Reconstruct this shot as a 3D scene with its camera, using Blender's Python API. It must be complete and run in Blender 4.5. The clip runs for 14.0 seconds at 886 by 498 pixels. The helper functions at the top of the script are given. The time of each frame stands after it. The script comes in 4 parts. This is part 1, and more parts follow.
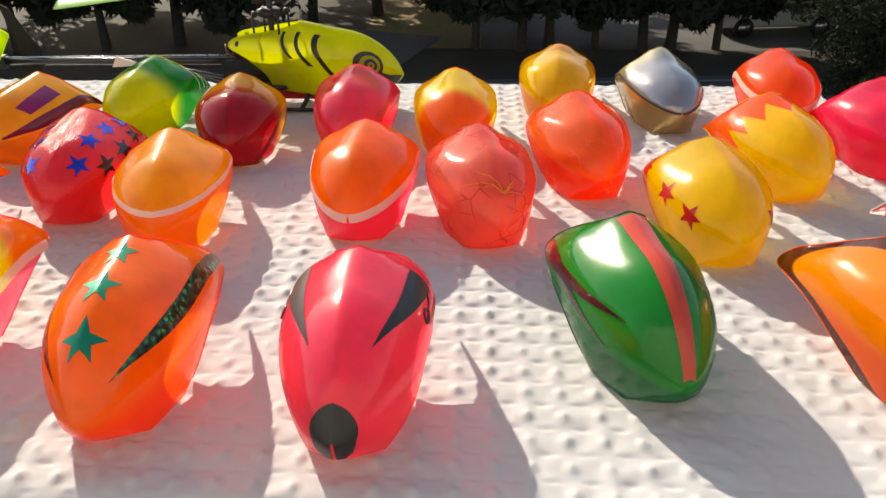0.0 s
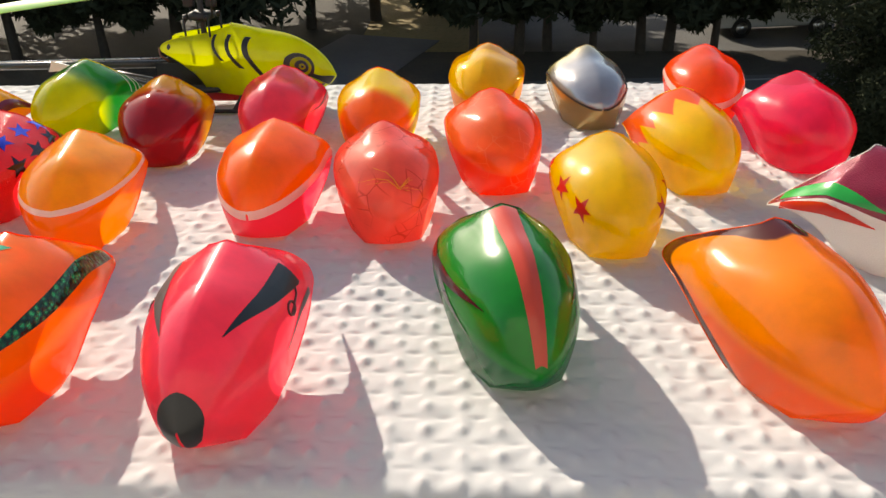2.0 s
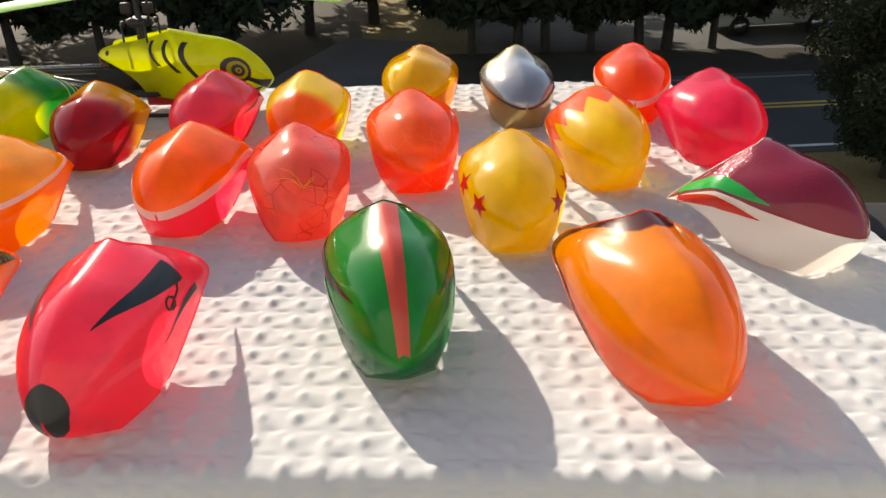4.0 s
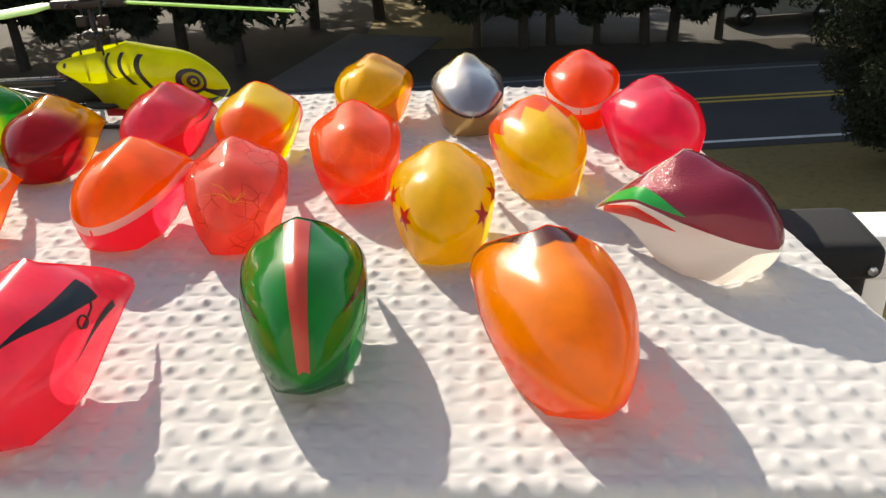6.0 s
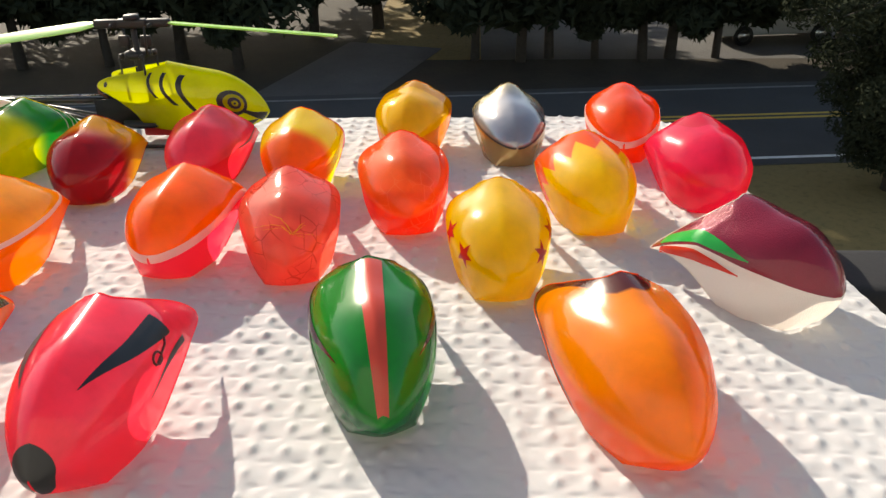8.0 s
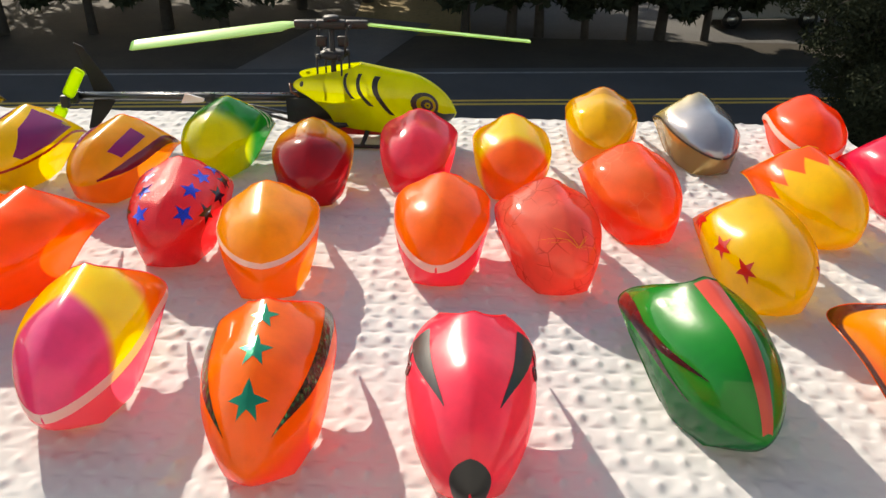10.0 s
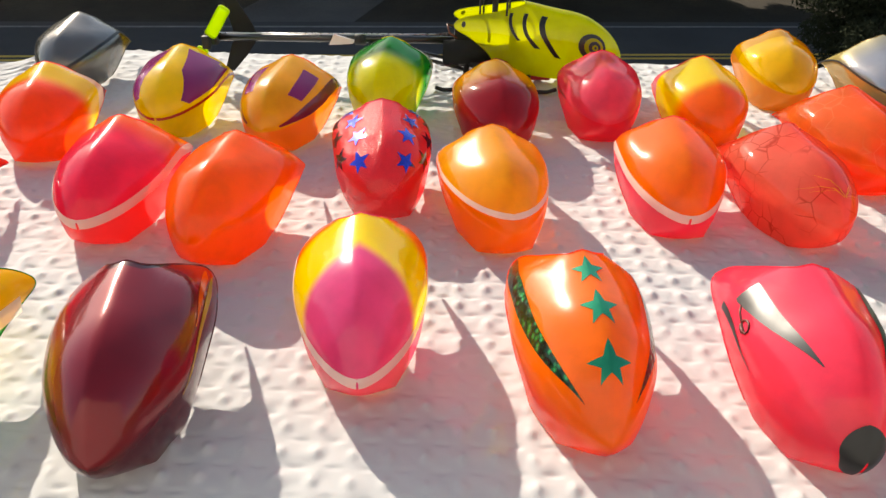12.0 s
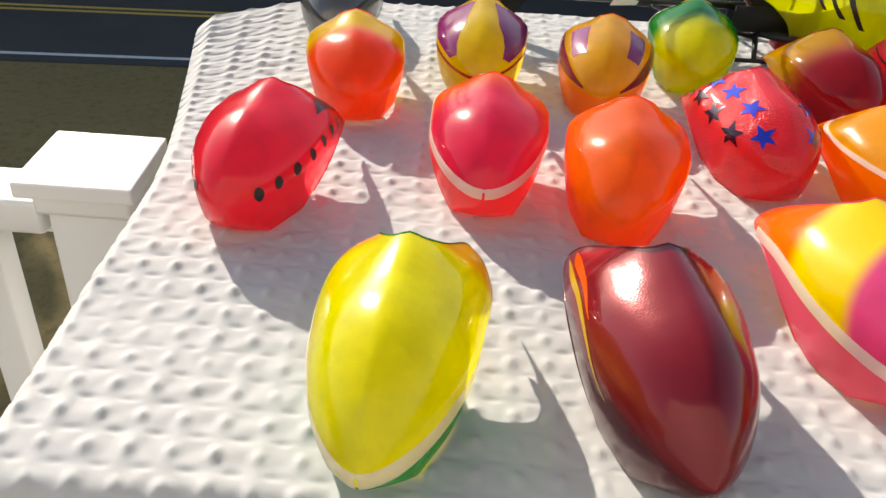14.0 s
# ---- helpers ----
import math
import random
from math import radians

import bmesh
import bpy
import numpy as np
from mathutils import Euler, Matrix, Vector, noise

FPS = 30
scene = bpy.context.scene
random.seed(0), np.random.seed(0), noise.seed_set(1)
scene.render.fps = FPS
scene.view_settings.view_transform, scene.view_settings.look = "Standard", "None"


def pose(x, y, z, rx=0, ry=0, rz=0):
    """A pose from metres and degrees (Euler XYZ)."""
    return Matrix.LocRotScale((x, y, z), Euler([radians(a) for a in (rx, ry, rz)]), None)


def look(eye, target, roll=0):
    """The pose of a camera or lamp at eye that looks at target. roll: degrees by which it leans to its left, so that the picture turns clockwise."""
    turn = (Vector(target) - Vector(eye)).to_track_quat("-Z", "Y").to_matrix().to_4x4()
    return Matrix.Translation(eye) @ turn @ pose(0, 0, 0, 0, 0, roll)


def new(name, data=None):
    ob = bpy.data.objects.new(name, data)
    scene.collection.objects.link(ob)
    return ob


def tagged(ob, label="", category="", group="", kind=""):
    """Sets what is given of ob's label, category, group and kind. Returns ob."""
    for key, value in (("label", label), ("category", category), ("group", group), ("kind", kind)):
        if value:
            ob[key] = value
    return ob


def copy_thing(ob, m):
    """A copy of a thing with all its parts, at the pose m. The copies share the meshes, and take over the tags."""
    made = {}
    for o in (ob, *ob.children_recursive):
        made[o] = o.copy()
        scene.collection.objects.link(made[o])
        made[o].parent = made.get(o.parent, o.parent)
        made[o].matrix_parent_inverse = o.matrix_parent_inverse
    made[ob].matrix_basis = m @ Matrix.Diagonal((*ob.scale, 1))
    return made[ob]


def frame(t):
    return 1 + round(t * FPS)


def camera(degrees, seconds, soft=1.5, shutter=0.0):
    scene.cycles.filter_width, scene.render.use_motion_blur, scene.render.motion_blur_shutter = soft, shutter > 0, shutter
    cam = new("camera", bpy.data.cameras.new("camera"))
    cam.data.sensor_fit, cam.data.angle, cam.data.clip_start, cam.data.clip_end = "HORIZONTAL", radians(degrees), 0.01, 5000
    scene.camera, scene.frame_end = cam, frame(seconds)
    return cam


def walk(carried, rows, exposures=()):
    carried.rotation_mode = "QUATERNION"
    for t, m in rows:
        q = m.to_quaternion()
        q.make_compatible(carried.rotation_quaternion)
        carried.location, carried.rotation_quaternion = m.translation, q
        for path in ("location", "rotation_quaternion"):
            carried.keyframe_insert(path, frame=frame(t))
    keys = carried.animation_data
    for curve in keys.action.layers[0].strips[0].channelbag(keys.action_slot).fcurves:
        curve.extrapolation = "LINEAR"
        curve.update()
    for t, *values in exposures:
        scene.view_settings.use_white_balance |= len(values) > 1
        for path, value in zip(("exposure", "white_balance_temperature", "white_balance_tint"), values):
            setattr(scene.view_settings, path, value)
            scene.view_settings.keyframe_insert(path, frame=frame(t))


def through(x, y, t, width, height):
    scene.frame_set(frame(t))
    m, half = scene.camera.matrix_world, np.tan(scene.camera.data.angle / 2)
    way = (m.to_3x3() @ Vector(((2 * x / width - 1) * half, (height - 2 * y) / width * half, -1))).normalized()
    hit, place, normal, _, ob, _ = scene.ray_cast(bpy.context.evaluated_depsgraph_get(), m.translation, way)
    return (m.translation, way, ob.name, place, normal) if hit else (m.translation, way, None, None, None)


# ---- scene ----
cam = camera(56.5, 14.0)
PATH = [
    (0, (0.063, 0.002, 0.287), (0.004, 1.766, -0.654), 0.0),
    (0.5, (0.076, 0.001, 0.287), (0.023, 1.764, -0.657), 0.1),
    (1, (0.092, -0.001, 0.286), (0.032, 1.764, -0.651), -0.1),
    (1.5, (0.116, -0.003, 0.285), (0.063, 1.766, -0.649), -0.4),
    (2, (0.139, -0.006, 0.285), (0.073, 1.762, -0.648), -0.8),
    (2.5, (0.161, -0.014, 0.287), (0.085, 1.757, -0.64), -1.4),
    (3, (0.172, -0.018, 0.286), (0.102, 1.755, -0.637), -1.2),
    (3.5, (0.191, -0.018, 0.285), (0.118, 1.751, -0.646), -1.4),
    (4, (0.213, -0.02, 0.287), (0.139, 1.75, -0.641), -1.7),
    (6.3, (0.278, -0.022, 0.302), (0.182, 1.741, -0.638), -2.7),
    (6.5, (0.28, -0.026, 0.297), (0.191, 1.749, -0.62), -2.6),
    (7, (0.287, -0.029, 0.307), (0.218, 1.751, -0.601), -2.3),
    (7.5, (0.276, -0.02, 0.314), (0.221, 1.758, -0.599), -1.5),
    (8, (0.225, -0.015, 0.321), (0.148, 1.76, -0.598), -0.9),
    (8.5, (0.141, -0.017, 0.332), (0.093, 1.742, -0.618), 0.4),
    (8.7, (0.111, -0.019, 0.334), (0.09, 1.737, -0.623), 1.0),
    (10.8, (-0.066, -0.033, 0.366), (-0.096, 1.715, -0.606), 1.2),
    (11, (-0.083, -0.029, 0.359), (-0.114, 1.718, -0.615), 1.3),
    (11.5, (-0.134, -0.018, 0.35), (-0.145, 1.714, -0.651), 1.6),
    (12, (-0.211, 0.005, 0.326), (-0.185, 1.702, -0.732), 1.8),
    (12.5, (-0.294, 0.028, 0.315), (-0.228, 1.72, -0.749), 3.2),
    (13, (-0.38, 0.042, 0.307), (-0.344, 1.714, -0.792), 2.8),
    (13.5, (-0.44, 0.05, 0.299), (-0.41, 1.704, -0.825), 3.5),
    (14, (-0.489, 0.057, 0.287), (-0.461, 1.713, -0.832), 4.4),
]
walk(cam, [(t, look(eye, target, roll)) for t, eye, target, roll in PATH], [(0, 0.60, 7400, 10), (8.5, 0.63, 7350, 10), (11.5, 0.68, 7350, 10), (12.6, 0.66, 7250, 10), (14, 0.50, 7150, 10)])

# ---- world, sun ----
SUN_EL, SUN_AZ = radians(28), radians(-33)      # azimuth from +y towards +x
world = bpy.data.worlds.new("sky")
scene.world = world
world.use_nodes = True
wn = world.node_tree.nodes
sky = wn.new("ShaderNodeTexSky")
sky.sky_type = "NISHITA"
sky.sun_disc = False
sky.sun_elevation, sky.sun_rotation = SUN_EL, SUN_AZ
world.node_tree.links.new(sky.outputs[0], wn["Background"].inputs[0])
wn["Background"].inputs[1].default_value = 0.14
sun = new("sun", bpy.data.lights.new("sun", "SUN"))
sun.data.energy, sun.data.angle, sun.data.color = 5.0, radians(0.6), (1.0, 0.95, 0.87)
sun.matrix_world = look((math.sin(SUN_AZ) * math.cos(SUN_EL) * 9, math.cos(SUN_AZ) * math.cos(SUN_EL) * 9, math.sin(SUN_EL) * 9), (0, 0, 0))


# ---- materials ----
def lin(h):
    """Linear colour from an sRGB hex string."""
    c = [int(h[i:i + 2], 16) / 255 for i in (0, 2, 4)]
    return tuple(x / 12.92 if x <= 0.04045 else ((x + 0.055) / 1.055) ** 2.4 for x in c) + (1.0,)


class Nodes:
    """A short hand for building one node material."""

    def __init__(self, name):
        self.mat = bpy.data.materials.new(name)
        self.mat.use_nodes = True
        self.tree = self.mat.node_tree
        self.tree.nodes.clear()
        self.out = self.tree.nodes.new("ShaderNodeOutputMaterial")

    def add(self, kind, operation=None, interpolation_type=None, data_type=None, feature=None, uv_map=None):
        n = self.tree.nodes.new(kind)
        if operation:
            n.operation = operation
        if interpolation_type:
            n.interpolation_type = interpolation_type
        if data_type:
            n.data_type = data_type
        if feature:
            n.feature = feature
        if uv_map:
            n.uv_map = uv_map
        return n

    def link(self, a, b):
        self.tree.links.new(a, b)

    def math(self, op, a, b=None, c=None):
        n = self.add("ShaderNodeMath", operation=op)
        for i, x in enumerate((a, b, c)):
            if x is None:
                continue
            if isinstance(x, (int, float)):
                n.inputs[i].default_value = x
            else:
                self.link(x, n.inputs[i])
        return n.outputs[0]

    def step(self, value, lo, hi):
        n = self.add("ShaderNodeMapRange", interpolation_type="SMOOTHSTEP")
        self.link(value, n.inputs[0])
        n.inputs[1].default_value, n.inputs[2].default_value = lo, hi
        return n.outputs[0]

    def mix(self, fac, a, b):
        n = self.add("ShaderNodeMix", data_type="RGBA")
        for i, x in ((0, fac), (6, a), (7, b)):
            if isinstance(x, (int, float, tuple)):
                n.inputs[i].default_value = x
            else:
                self.link(x, n.inputs[i])
        return n.outputs[2]

    def noise(self, scale, detail=3.0, rough=0.55, coords=None):
        n = self.add("ShaderNodeTexNoise")
        n.inputs["Scale"].default_value, n.inputs["Detail"].default_value, n.inputs["Roughness"].default_value = scale, detail, rough
        if coords is None:
            coords = self.add("ShaderNodeTexCoord").outputs["Object"]
        self.link(coords, n.inputs["Vector"])
        return n.outputs[0]

    def bump(self, height, strength, distance):
        n = self.add("ShaderNodeBump")
        n.inputs["Strength"].default_value, n.inputs["Distance"].default_value = strength, distance
        self.link(height, n.inputs["Height"])
        return n.outputs[0]

    def principled(self, colour, rough=0.5, metal=0.0, coat=0.0, normal=None, spec=0.5):
        p = self.add("ShaderNodeBsdfPrincipled")
        if isinstance(colour, tuple):
            p.inputs["Base Color"].default_value = colour
        else:
            self.link(colour, p.inputs["Base Color"])
        if isinstance(rough, (int, float)):
            p.inputs["Roughness"].default_value = rough
        else:
            self.link(rough, p.inputs["Roughness"])
        p.inputs["Metallic"].default_value = metal
        p.inputs["Coat Weight"].default_value, p.inputs["Coat Roughness"].default_value = coat, 0.035
        p.inputs["Specular IOR Level"].default_value = spec
        if normal is not None:
            self.link(normal, p.inputs["Normal"])
        return p.outputs[0]

    def blend(self, fac, a, b):
        n = self.add("ShaderNodeMixShader")
        n.inputs[0].default_value = fac
        self.link(a, n.inputs[1])
        self.link(b, n.inputs[2])
        return n.outputs[0]

    def done(self, shader):
        self.link(shader, self.out.inputs[0])
        return self.mat


def plain(name, colour, rough=0.5, metal=0.0, coat=0.0, vary=0.12, scale=60.0, bump=0.0):
    """Paint, metal or plastic with a faint mottling and fine relief."""
    m = Nodes(name)
    n = m.noise(scale, 4)
    dark = tuple(c * (1 - vary) for c in colour[:3]) + (1.0,)
    light = tuple(min(1.0, c * (1 + vary)) for c in colour[:3]) + (1.0,)
    r = m.math("MULTIPLY_ADD", m.noise(scale * 2.7, 3), 0.16, rough - 0.08)
    normal = m.bump(n, bump, 0.001) if bump else None
    return m.done(m.principled(m.mix(n, dark, light), r, metal, coat, normal))


def film(name, colour, through=0.5, rough=0.18):
    """Thin translucent paint or plastic."""
    m = Nodes(name)
    n = m.noise(90, 3)
    col = m.mix(n, tuple(c * 0.9 for c in colour[:3]) + (1.0,), colour)
    p = m.principled(col, rough, 0, 0.3)
    t = m.add("ShaderNodeBsdfTranslucent")
    m.link(col, t.inputs[0])
    return m.done(m.blend(through, p, t.outputs[0]))


def paint(name, base, zones=(), through=0.52, clear=0.12, rough=0.22, metal=0.0, flake=0.0, crackle=None):
    """Painted thin clear shell. zones: (coordinate, from, to, colour), laid over one another; coordinates are s (nose to tail),
    a (ridge to lower edge), v (side to side), trim (nose to cut edge), burst (a wavy s)."""
    m = Nodes(name)
    uv = m.add("ShaderNodeUVMap", uv_map="body")
    sep = m.add("ShaderNodeSeparateXYZ")
    m.link(uv.outputs[0], sep.inputs[0])
    uv2 = m.add("ShaderNodeUVMap", uv_map="cut")
    sep2 = m.add("ShaderNodeSeparateXYZ")
    m.link(uv2.outputs[0], sep2.inputs[0])
    v = m.math("MULTIPLY_ADD", sep.outputs[1], 2.0, -1.0)
    a = m.math("ABSOLUTE", v)
    s = sep.outputs[0]
    wave = m.math("MULTIPLY", m.math("ABSOLUTE", m.math("SUBTRACT", m.math("FRACT", m.math("MULTIPLY", a, 5.0)), 0.5)), 0.22)
    height = m.add("ShaderNodeSeparateXYZ")
    m.link(m.add("ShaderNodeTexCoord").outputs["Object"], height.inputs[0])
    coords = {"s": s, "a": a, "v": v, "trim": sep2.outputs[0], "burst": m.math("ADD", s, wave),
              "low": m.math("MULTIPLY", height.outputs[2], -1.0), "slant": m.math("ADD", s, m.math("MULTIPLY", a, 0.3))}
    bright = (lambda h: tuple(c ** 0.96 for c in lin(h)[:3]) + (1.0,)) if metal < 0.2 else lin
    mott = m.noise(55, 4)
    col = m.mix(m.step(mott, 0.35, 0.75), bright(base), tuple(c * 0.9 for c in bright(base)[:3]) + (1.0,))
    for coord, lo, hi, colour in zones:
        col = m.mix(m.step(coords[coord], lo, hi), col, bright(colour))
    fine = m.noise(420, 3)
    low = m.noise(28, 3)
    h = m.math("MULTIPLY_ADD", fine, 0.12, low)
    normal = m.bump(h, 0.07, 0.0022)
    if crackle:
        vor = m.add("ShaderNodeTexVoronoi", feature="DISTANCE_TO_EDGE")
        vor.inputs["Scale"].default_value = 70
        warp = m.add("ShaderNodeTexCoord")
        m.link(warp.outputs["Object"], vor.inputs["Vector"])
        line = m.math("MULTIPLY", m.step(vor.outputs[0], 0.045, 0.0), m.step(m.noise(22, 2), 0.42, 0.55))
        col = m.mix(m.math("MULTIPLY", line, 0.75), col, lin(crackle))
    rgh = m.math("MULTIPLY_ADD", m.noise(140, 3), 0.1, rough - 0.05)
    if flake:
        vor = m.add("ShaderNodeTexVoronoi")
        vor.inputs["Scale"].default_value = 900
        tc = m.add("ShaderNodeTexCoord")
        m.link(tc.outputs["Object"], vor.inputs["Vector"])
        nm = m.add("ShaderNodeBump")
        nm.inputs["Strength"].default_value, nm.inputs["Distance"].default_value = flake, 0.0006
        m.link(vor.outputs["Distance"], nm.inputs["Height"])
        m.link(normal, nm.inputs["Normal"])
        normal = nm.outputs[0]
    p = m.principled(col, rgh, metal, 1.0 if metal < 0.2 else 0.5, normal, 0.3)
    twice = m.add("ShaderNodeMix", data_type="RGBA")
    twice.blend_type = "MULTIPLY"
    twice.inputs[0].default_value = 0.6
    m.link(col, twice.inputs[6])
    m.link(col, twice.inputs[7])
    deep = twice.outputs[2]
    t = m.add("ShaderNodeBsdfTranslucent")
    m.link(deep, t.inputs[0])
    m.link(normal, t.inputs["Normal"])
    sh = m.blend(through, p, t.outputs[0])
    if clear:
        c = m.add("ShaderNodeBsdfTransparent")
        m.link(deep, c.inputs[0])
        sh = m.blend(clear, sh, c.outputs[0])
    return m.done(sh)


BLACK = plain("black_plastic", (0.010, 0.010, 0.011, 1), 0.62, bump=0.2)
CARBON = plain("carbon_fibre", (0.018, 0.018, 0.02, 1), 0.3, 0.2, 0.4, scale=200)
STEEL = plain("steel", (0.5, 0.5, 0.52, 1), 0.28, 1.0)
ALU = plain("white_metal_clip", (0.75, 0.75, 0.76, 1), 0.4, 0.6)
INK = plain("black_ink", (0.01, 0.01, 0.011, 1), 0.4, scale=150)
VINYL = plain("white_vinyl", (0.8, 0.8, 0.79, 1), 0.38, vary=0.04, scale=25, bump=0.1)
RED_FILM = plain("red_battery_wrap", lin("b01f24"), 0.3)
WHITE_TAPE = film("white_paint", lin("f6efe2"), 0.45)
STAR_TEAL = plain("green_foil", lin("0f8a63"), 0.22, 0.55, 0.3)
STAR_BLUE = plain("blue_foil", lin("2a3ec0"), 0.16, 0.75, 0.5, vary=0.5, scale=900)
# blue foil of the lower stars, with their shade painted into the colour
STAR_BLUE_SHADED = plain("blue_foil_shaded", lin("2a0f2c"), 0.2, 0.5, 0.4)
STAR_RED = film("red_paint", lin("b8201a"), 0.3)
LIME = film("lime_blade_plastic", lin("ccf59c"), 0.45, 0.3)
NEON = film("neon_yellow_plastic", lin("d6f21c"), 0.5, 0.3)


def holo():
    m = Nodes("green_holographic_tape")
    vor = m.add("ShaderNodeTexVoronoi")
    vor.inputs["Scale"].default_value = 260
    tc = m.add("ShaderNodeTexCoord")
    m.link(tc.outputs["Object"], vor.inputs["Vector"])
    col = m.mix(m.step(vor.outputs["Distance"], 0.1, 0.6), lin("2fa35a"), lin("12331f"))
    n = m.bump(vor.outputs["Distance"], 0.5, 0.001)
    return m.done(m.principled(col, 0.2, 0.7, 0.4, n))


HOLO = holo()


def cloth_material():
    m = Nodes("white_embossed_paper_cloth")
    fibre = m.noise(900, 4, 0.7)
    soft = m.noise(6, 3)
    col = m.mix(soft, (0.54, 0.541, 0.543, 1), (0.60, 0.60, 0.602, 1))
    normal = m.bump(fibre, 0.35, 0.0006)
    p = m.principled(col, 0.85, 0, 0, normal, 0.15)
    t = m.add("ShaderNodeBsdfTranslucent")
    t.inputs[0].default_value = (0.7, 0.7, 0.69, 1)
    return m.done(m.blend(0.18, p, t.outputs[0]))


def ground_material(name, c1, c2, c3, s1, s2, rough=0.9, bump=0.5, dist=0.03):
    m = Nodes(name)
    co = m.add("ShaderNodeTexCoord").outputs["Object"]
    big, small = m.noise(s1, 4, 0.6, co), m.noise(s2, 5, 0.7, co)
    col = m.mix(m.step(big, 0.3, 0.7), c1, c2)
    col = m.mix(m.step(small, 0.45, 0.8), col, c3)
    return m.done(m.principled(col, rough, 0, 0, m.bump(small, bump, dist), 0.3))


CLOTH = cloth_material()
GRASS = ground_material("dry_grass", (0.20, 0.145, 0.055, 1), (0.24, 0.175, 0.068, 1), (0.12, 0.095, 0.032, 1), 0.25, 6.0)
ASPHALT = ground_material("asphalt", (0.056, 0.054, 0.052, 1), (0.072, 0.070, 0.067, 1), (0.046, 0.044, 0.043, 1), 0.4, 30.0, 0.85, 0.3, 0.01)
GRAVEL = ground_material("worn_drive", (0.085, 0.082, 0.079, 1), (0.11, 0.106, 0.10, 1), (0.06, 0.058, 0.056, 1), 0.5, 18.0)
LINE_FAINT = plain("road_paint_faint", (0.17, 0.17, 0.165, 1), 0.8, scale=5, vary=0.5)
LINE_WHITE = plain("road_paint_white", (0.62, 0.62, 0.6, 1), 0.7, scale=8, vary=0.25)
LINE_YELLOW = plain("road_paint_yellow", (0.6, 0.38, 0.06, 1), 0.7, scale=8, vary=0.25)
BARK = plain("bark", (0.05, 0.04, 0.032, 1), 0.9, scale=9, vary=0.5, bump=0.6)
def leaf_material():
    m = Nodes("dark_needles")
    n = m.noise(3.0, 3)
    return m.done(m.principled(m.mix(n, (0.022, 0.027, 0.016, 1), (0.036, 0.042, 0.024, 1)), 0.95, 0, 0, None, 0.05))


LEAF = leaf_material()
SIDING = plain("pale_siding", (0.42, 0.41, 0.39, 1), 0.6, scale=4, vary=0.06)
DECK = plain("grey_deck_boards", (0.22, 0.2, 0.18, 1), 0.75, scale=7, vary=0.25)


# ---- mesh helpers ----
def mesh_of(name, verts, faces, material, smooth=True):
    me = bpy.data.meshes.new(name)
    me.from_pydata([tuple(v) for v in verts], [], faces)
    me.materials.append(material)
    me.polygons.foreach_set("use_smooth", [smooth] * len(me.polygons))
    me.update()
    return me


def part(name, bm, material, parent=None, label="", smooth=True):
    """Links a bmesh, or a finished mesh, as one object under a thing or a part."""
    if isinstance(bm, bmesh.types.BMesh):
        me = bpy.data.meshes.new(name)
        bmesh.ops.recalc_face_normals(bm, faces=bm.faces)
        bm.to_mesh(me)
        bm.free()
        me.materials.append(material)
        me.polygons.foreach_set("use_smooth", [smooth] * len(me.polygons))
    else:
        me = bm
    ob = new(name, me)
    if parent is not None:
        ob.parent = parent
    return tagged(ob, label)


def box_bm(cx, cy, cz, sx, sy, sz, bevel=0.0, seg=2, turn=None):
    bm = bmesh.new()
    bmesh.ops.create_cube(bm, size=1.0)
    bmesh.ops.scale(bm, vec=(sx, sy, sz), verts=bm.verts)
    if bevel:
        bmesh.ops.bevel(bm, geom=bm.edges, offset=bevel, segments=seg, affect="EDGES", profile=0.6)
    if turn is not None:
        bmesh.ops.transform(bm, matrix=turn, verts=bm.verts)
    bmesh.ops.translate(bm, vec=(cx, cy, cz), verts=bm.verts)
    return bm


def tube_bm(points, radius, sides=10, caps=True):
    """A tube along points; radius is one number or one for each point."""
    pts = [Vector(p) for p in points]
    rad = radius if isinstance(radius, (list, tuple)) else [radius] * len(pts)
    bm = bmesh.new()
    rings = []
    up = Vector((0.123, 0.214, 0.968))
    for i, p in enumerate(pts):
        d = (pts[min(i + 1, len(pts) - 1)] - pts[max(i - 1, 0)]).normalized()
        u = d.cross(up if abs(d.dot(up)) < 0.95 else Vector((1, 0, 0))).normalized()
        w = d.cross(u)
        rings.append([bm.verts.new(p + rad[i] * (math.cos(k * math.tau / sides) * u + math.sin(k * math.tau / sides) * w)) for k in range(sides)])
    for r0, r1 in zip(rings, rings[1:]):
        for k in range(sides):
            bm.faces.new((r0[k], r0[(k + 1) % sides], r1[(k + 1) % sides], r1[k]))
    if caps:
        bm.faces.new(rings[0][::-1])
        bm.faces.new(rings[-1])
    return bm


def thing(name, m, label, category, group="", kind=""):
    ob = new(name)
    ob.empty_display_size = 0.02
    ob.matrix_basis = m
    return tagged(ob, label, category, group, kind)


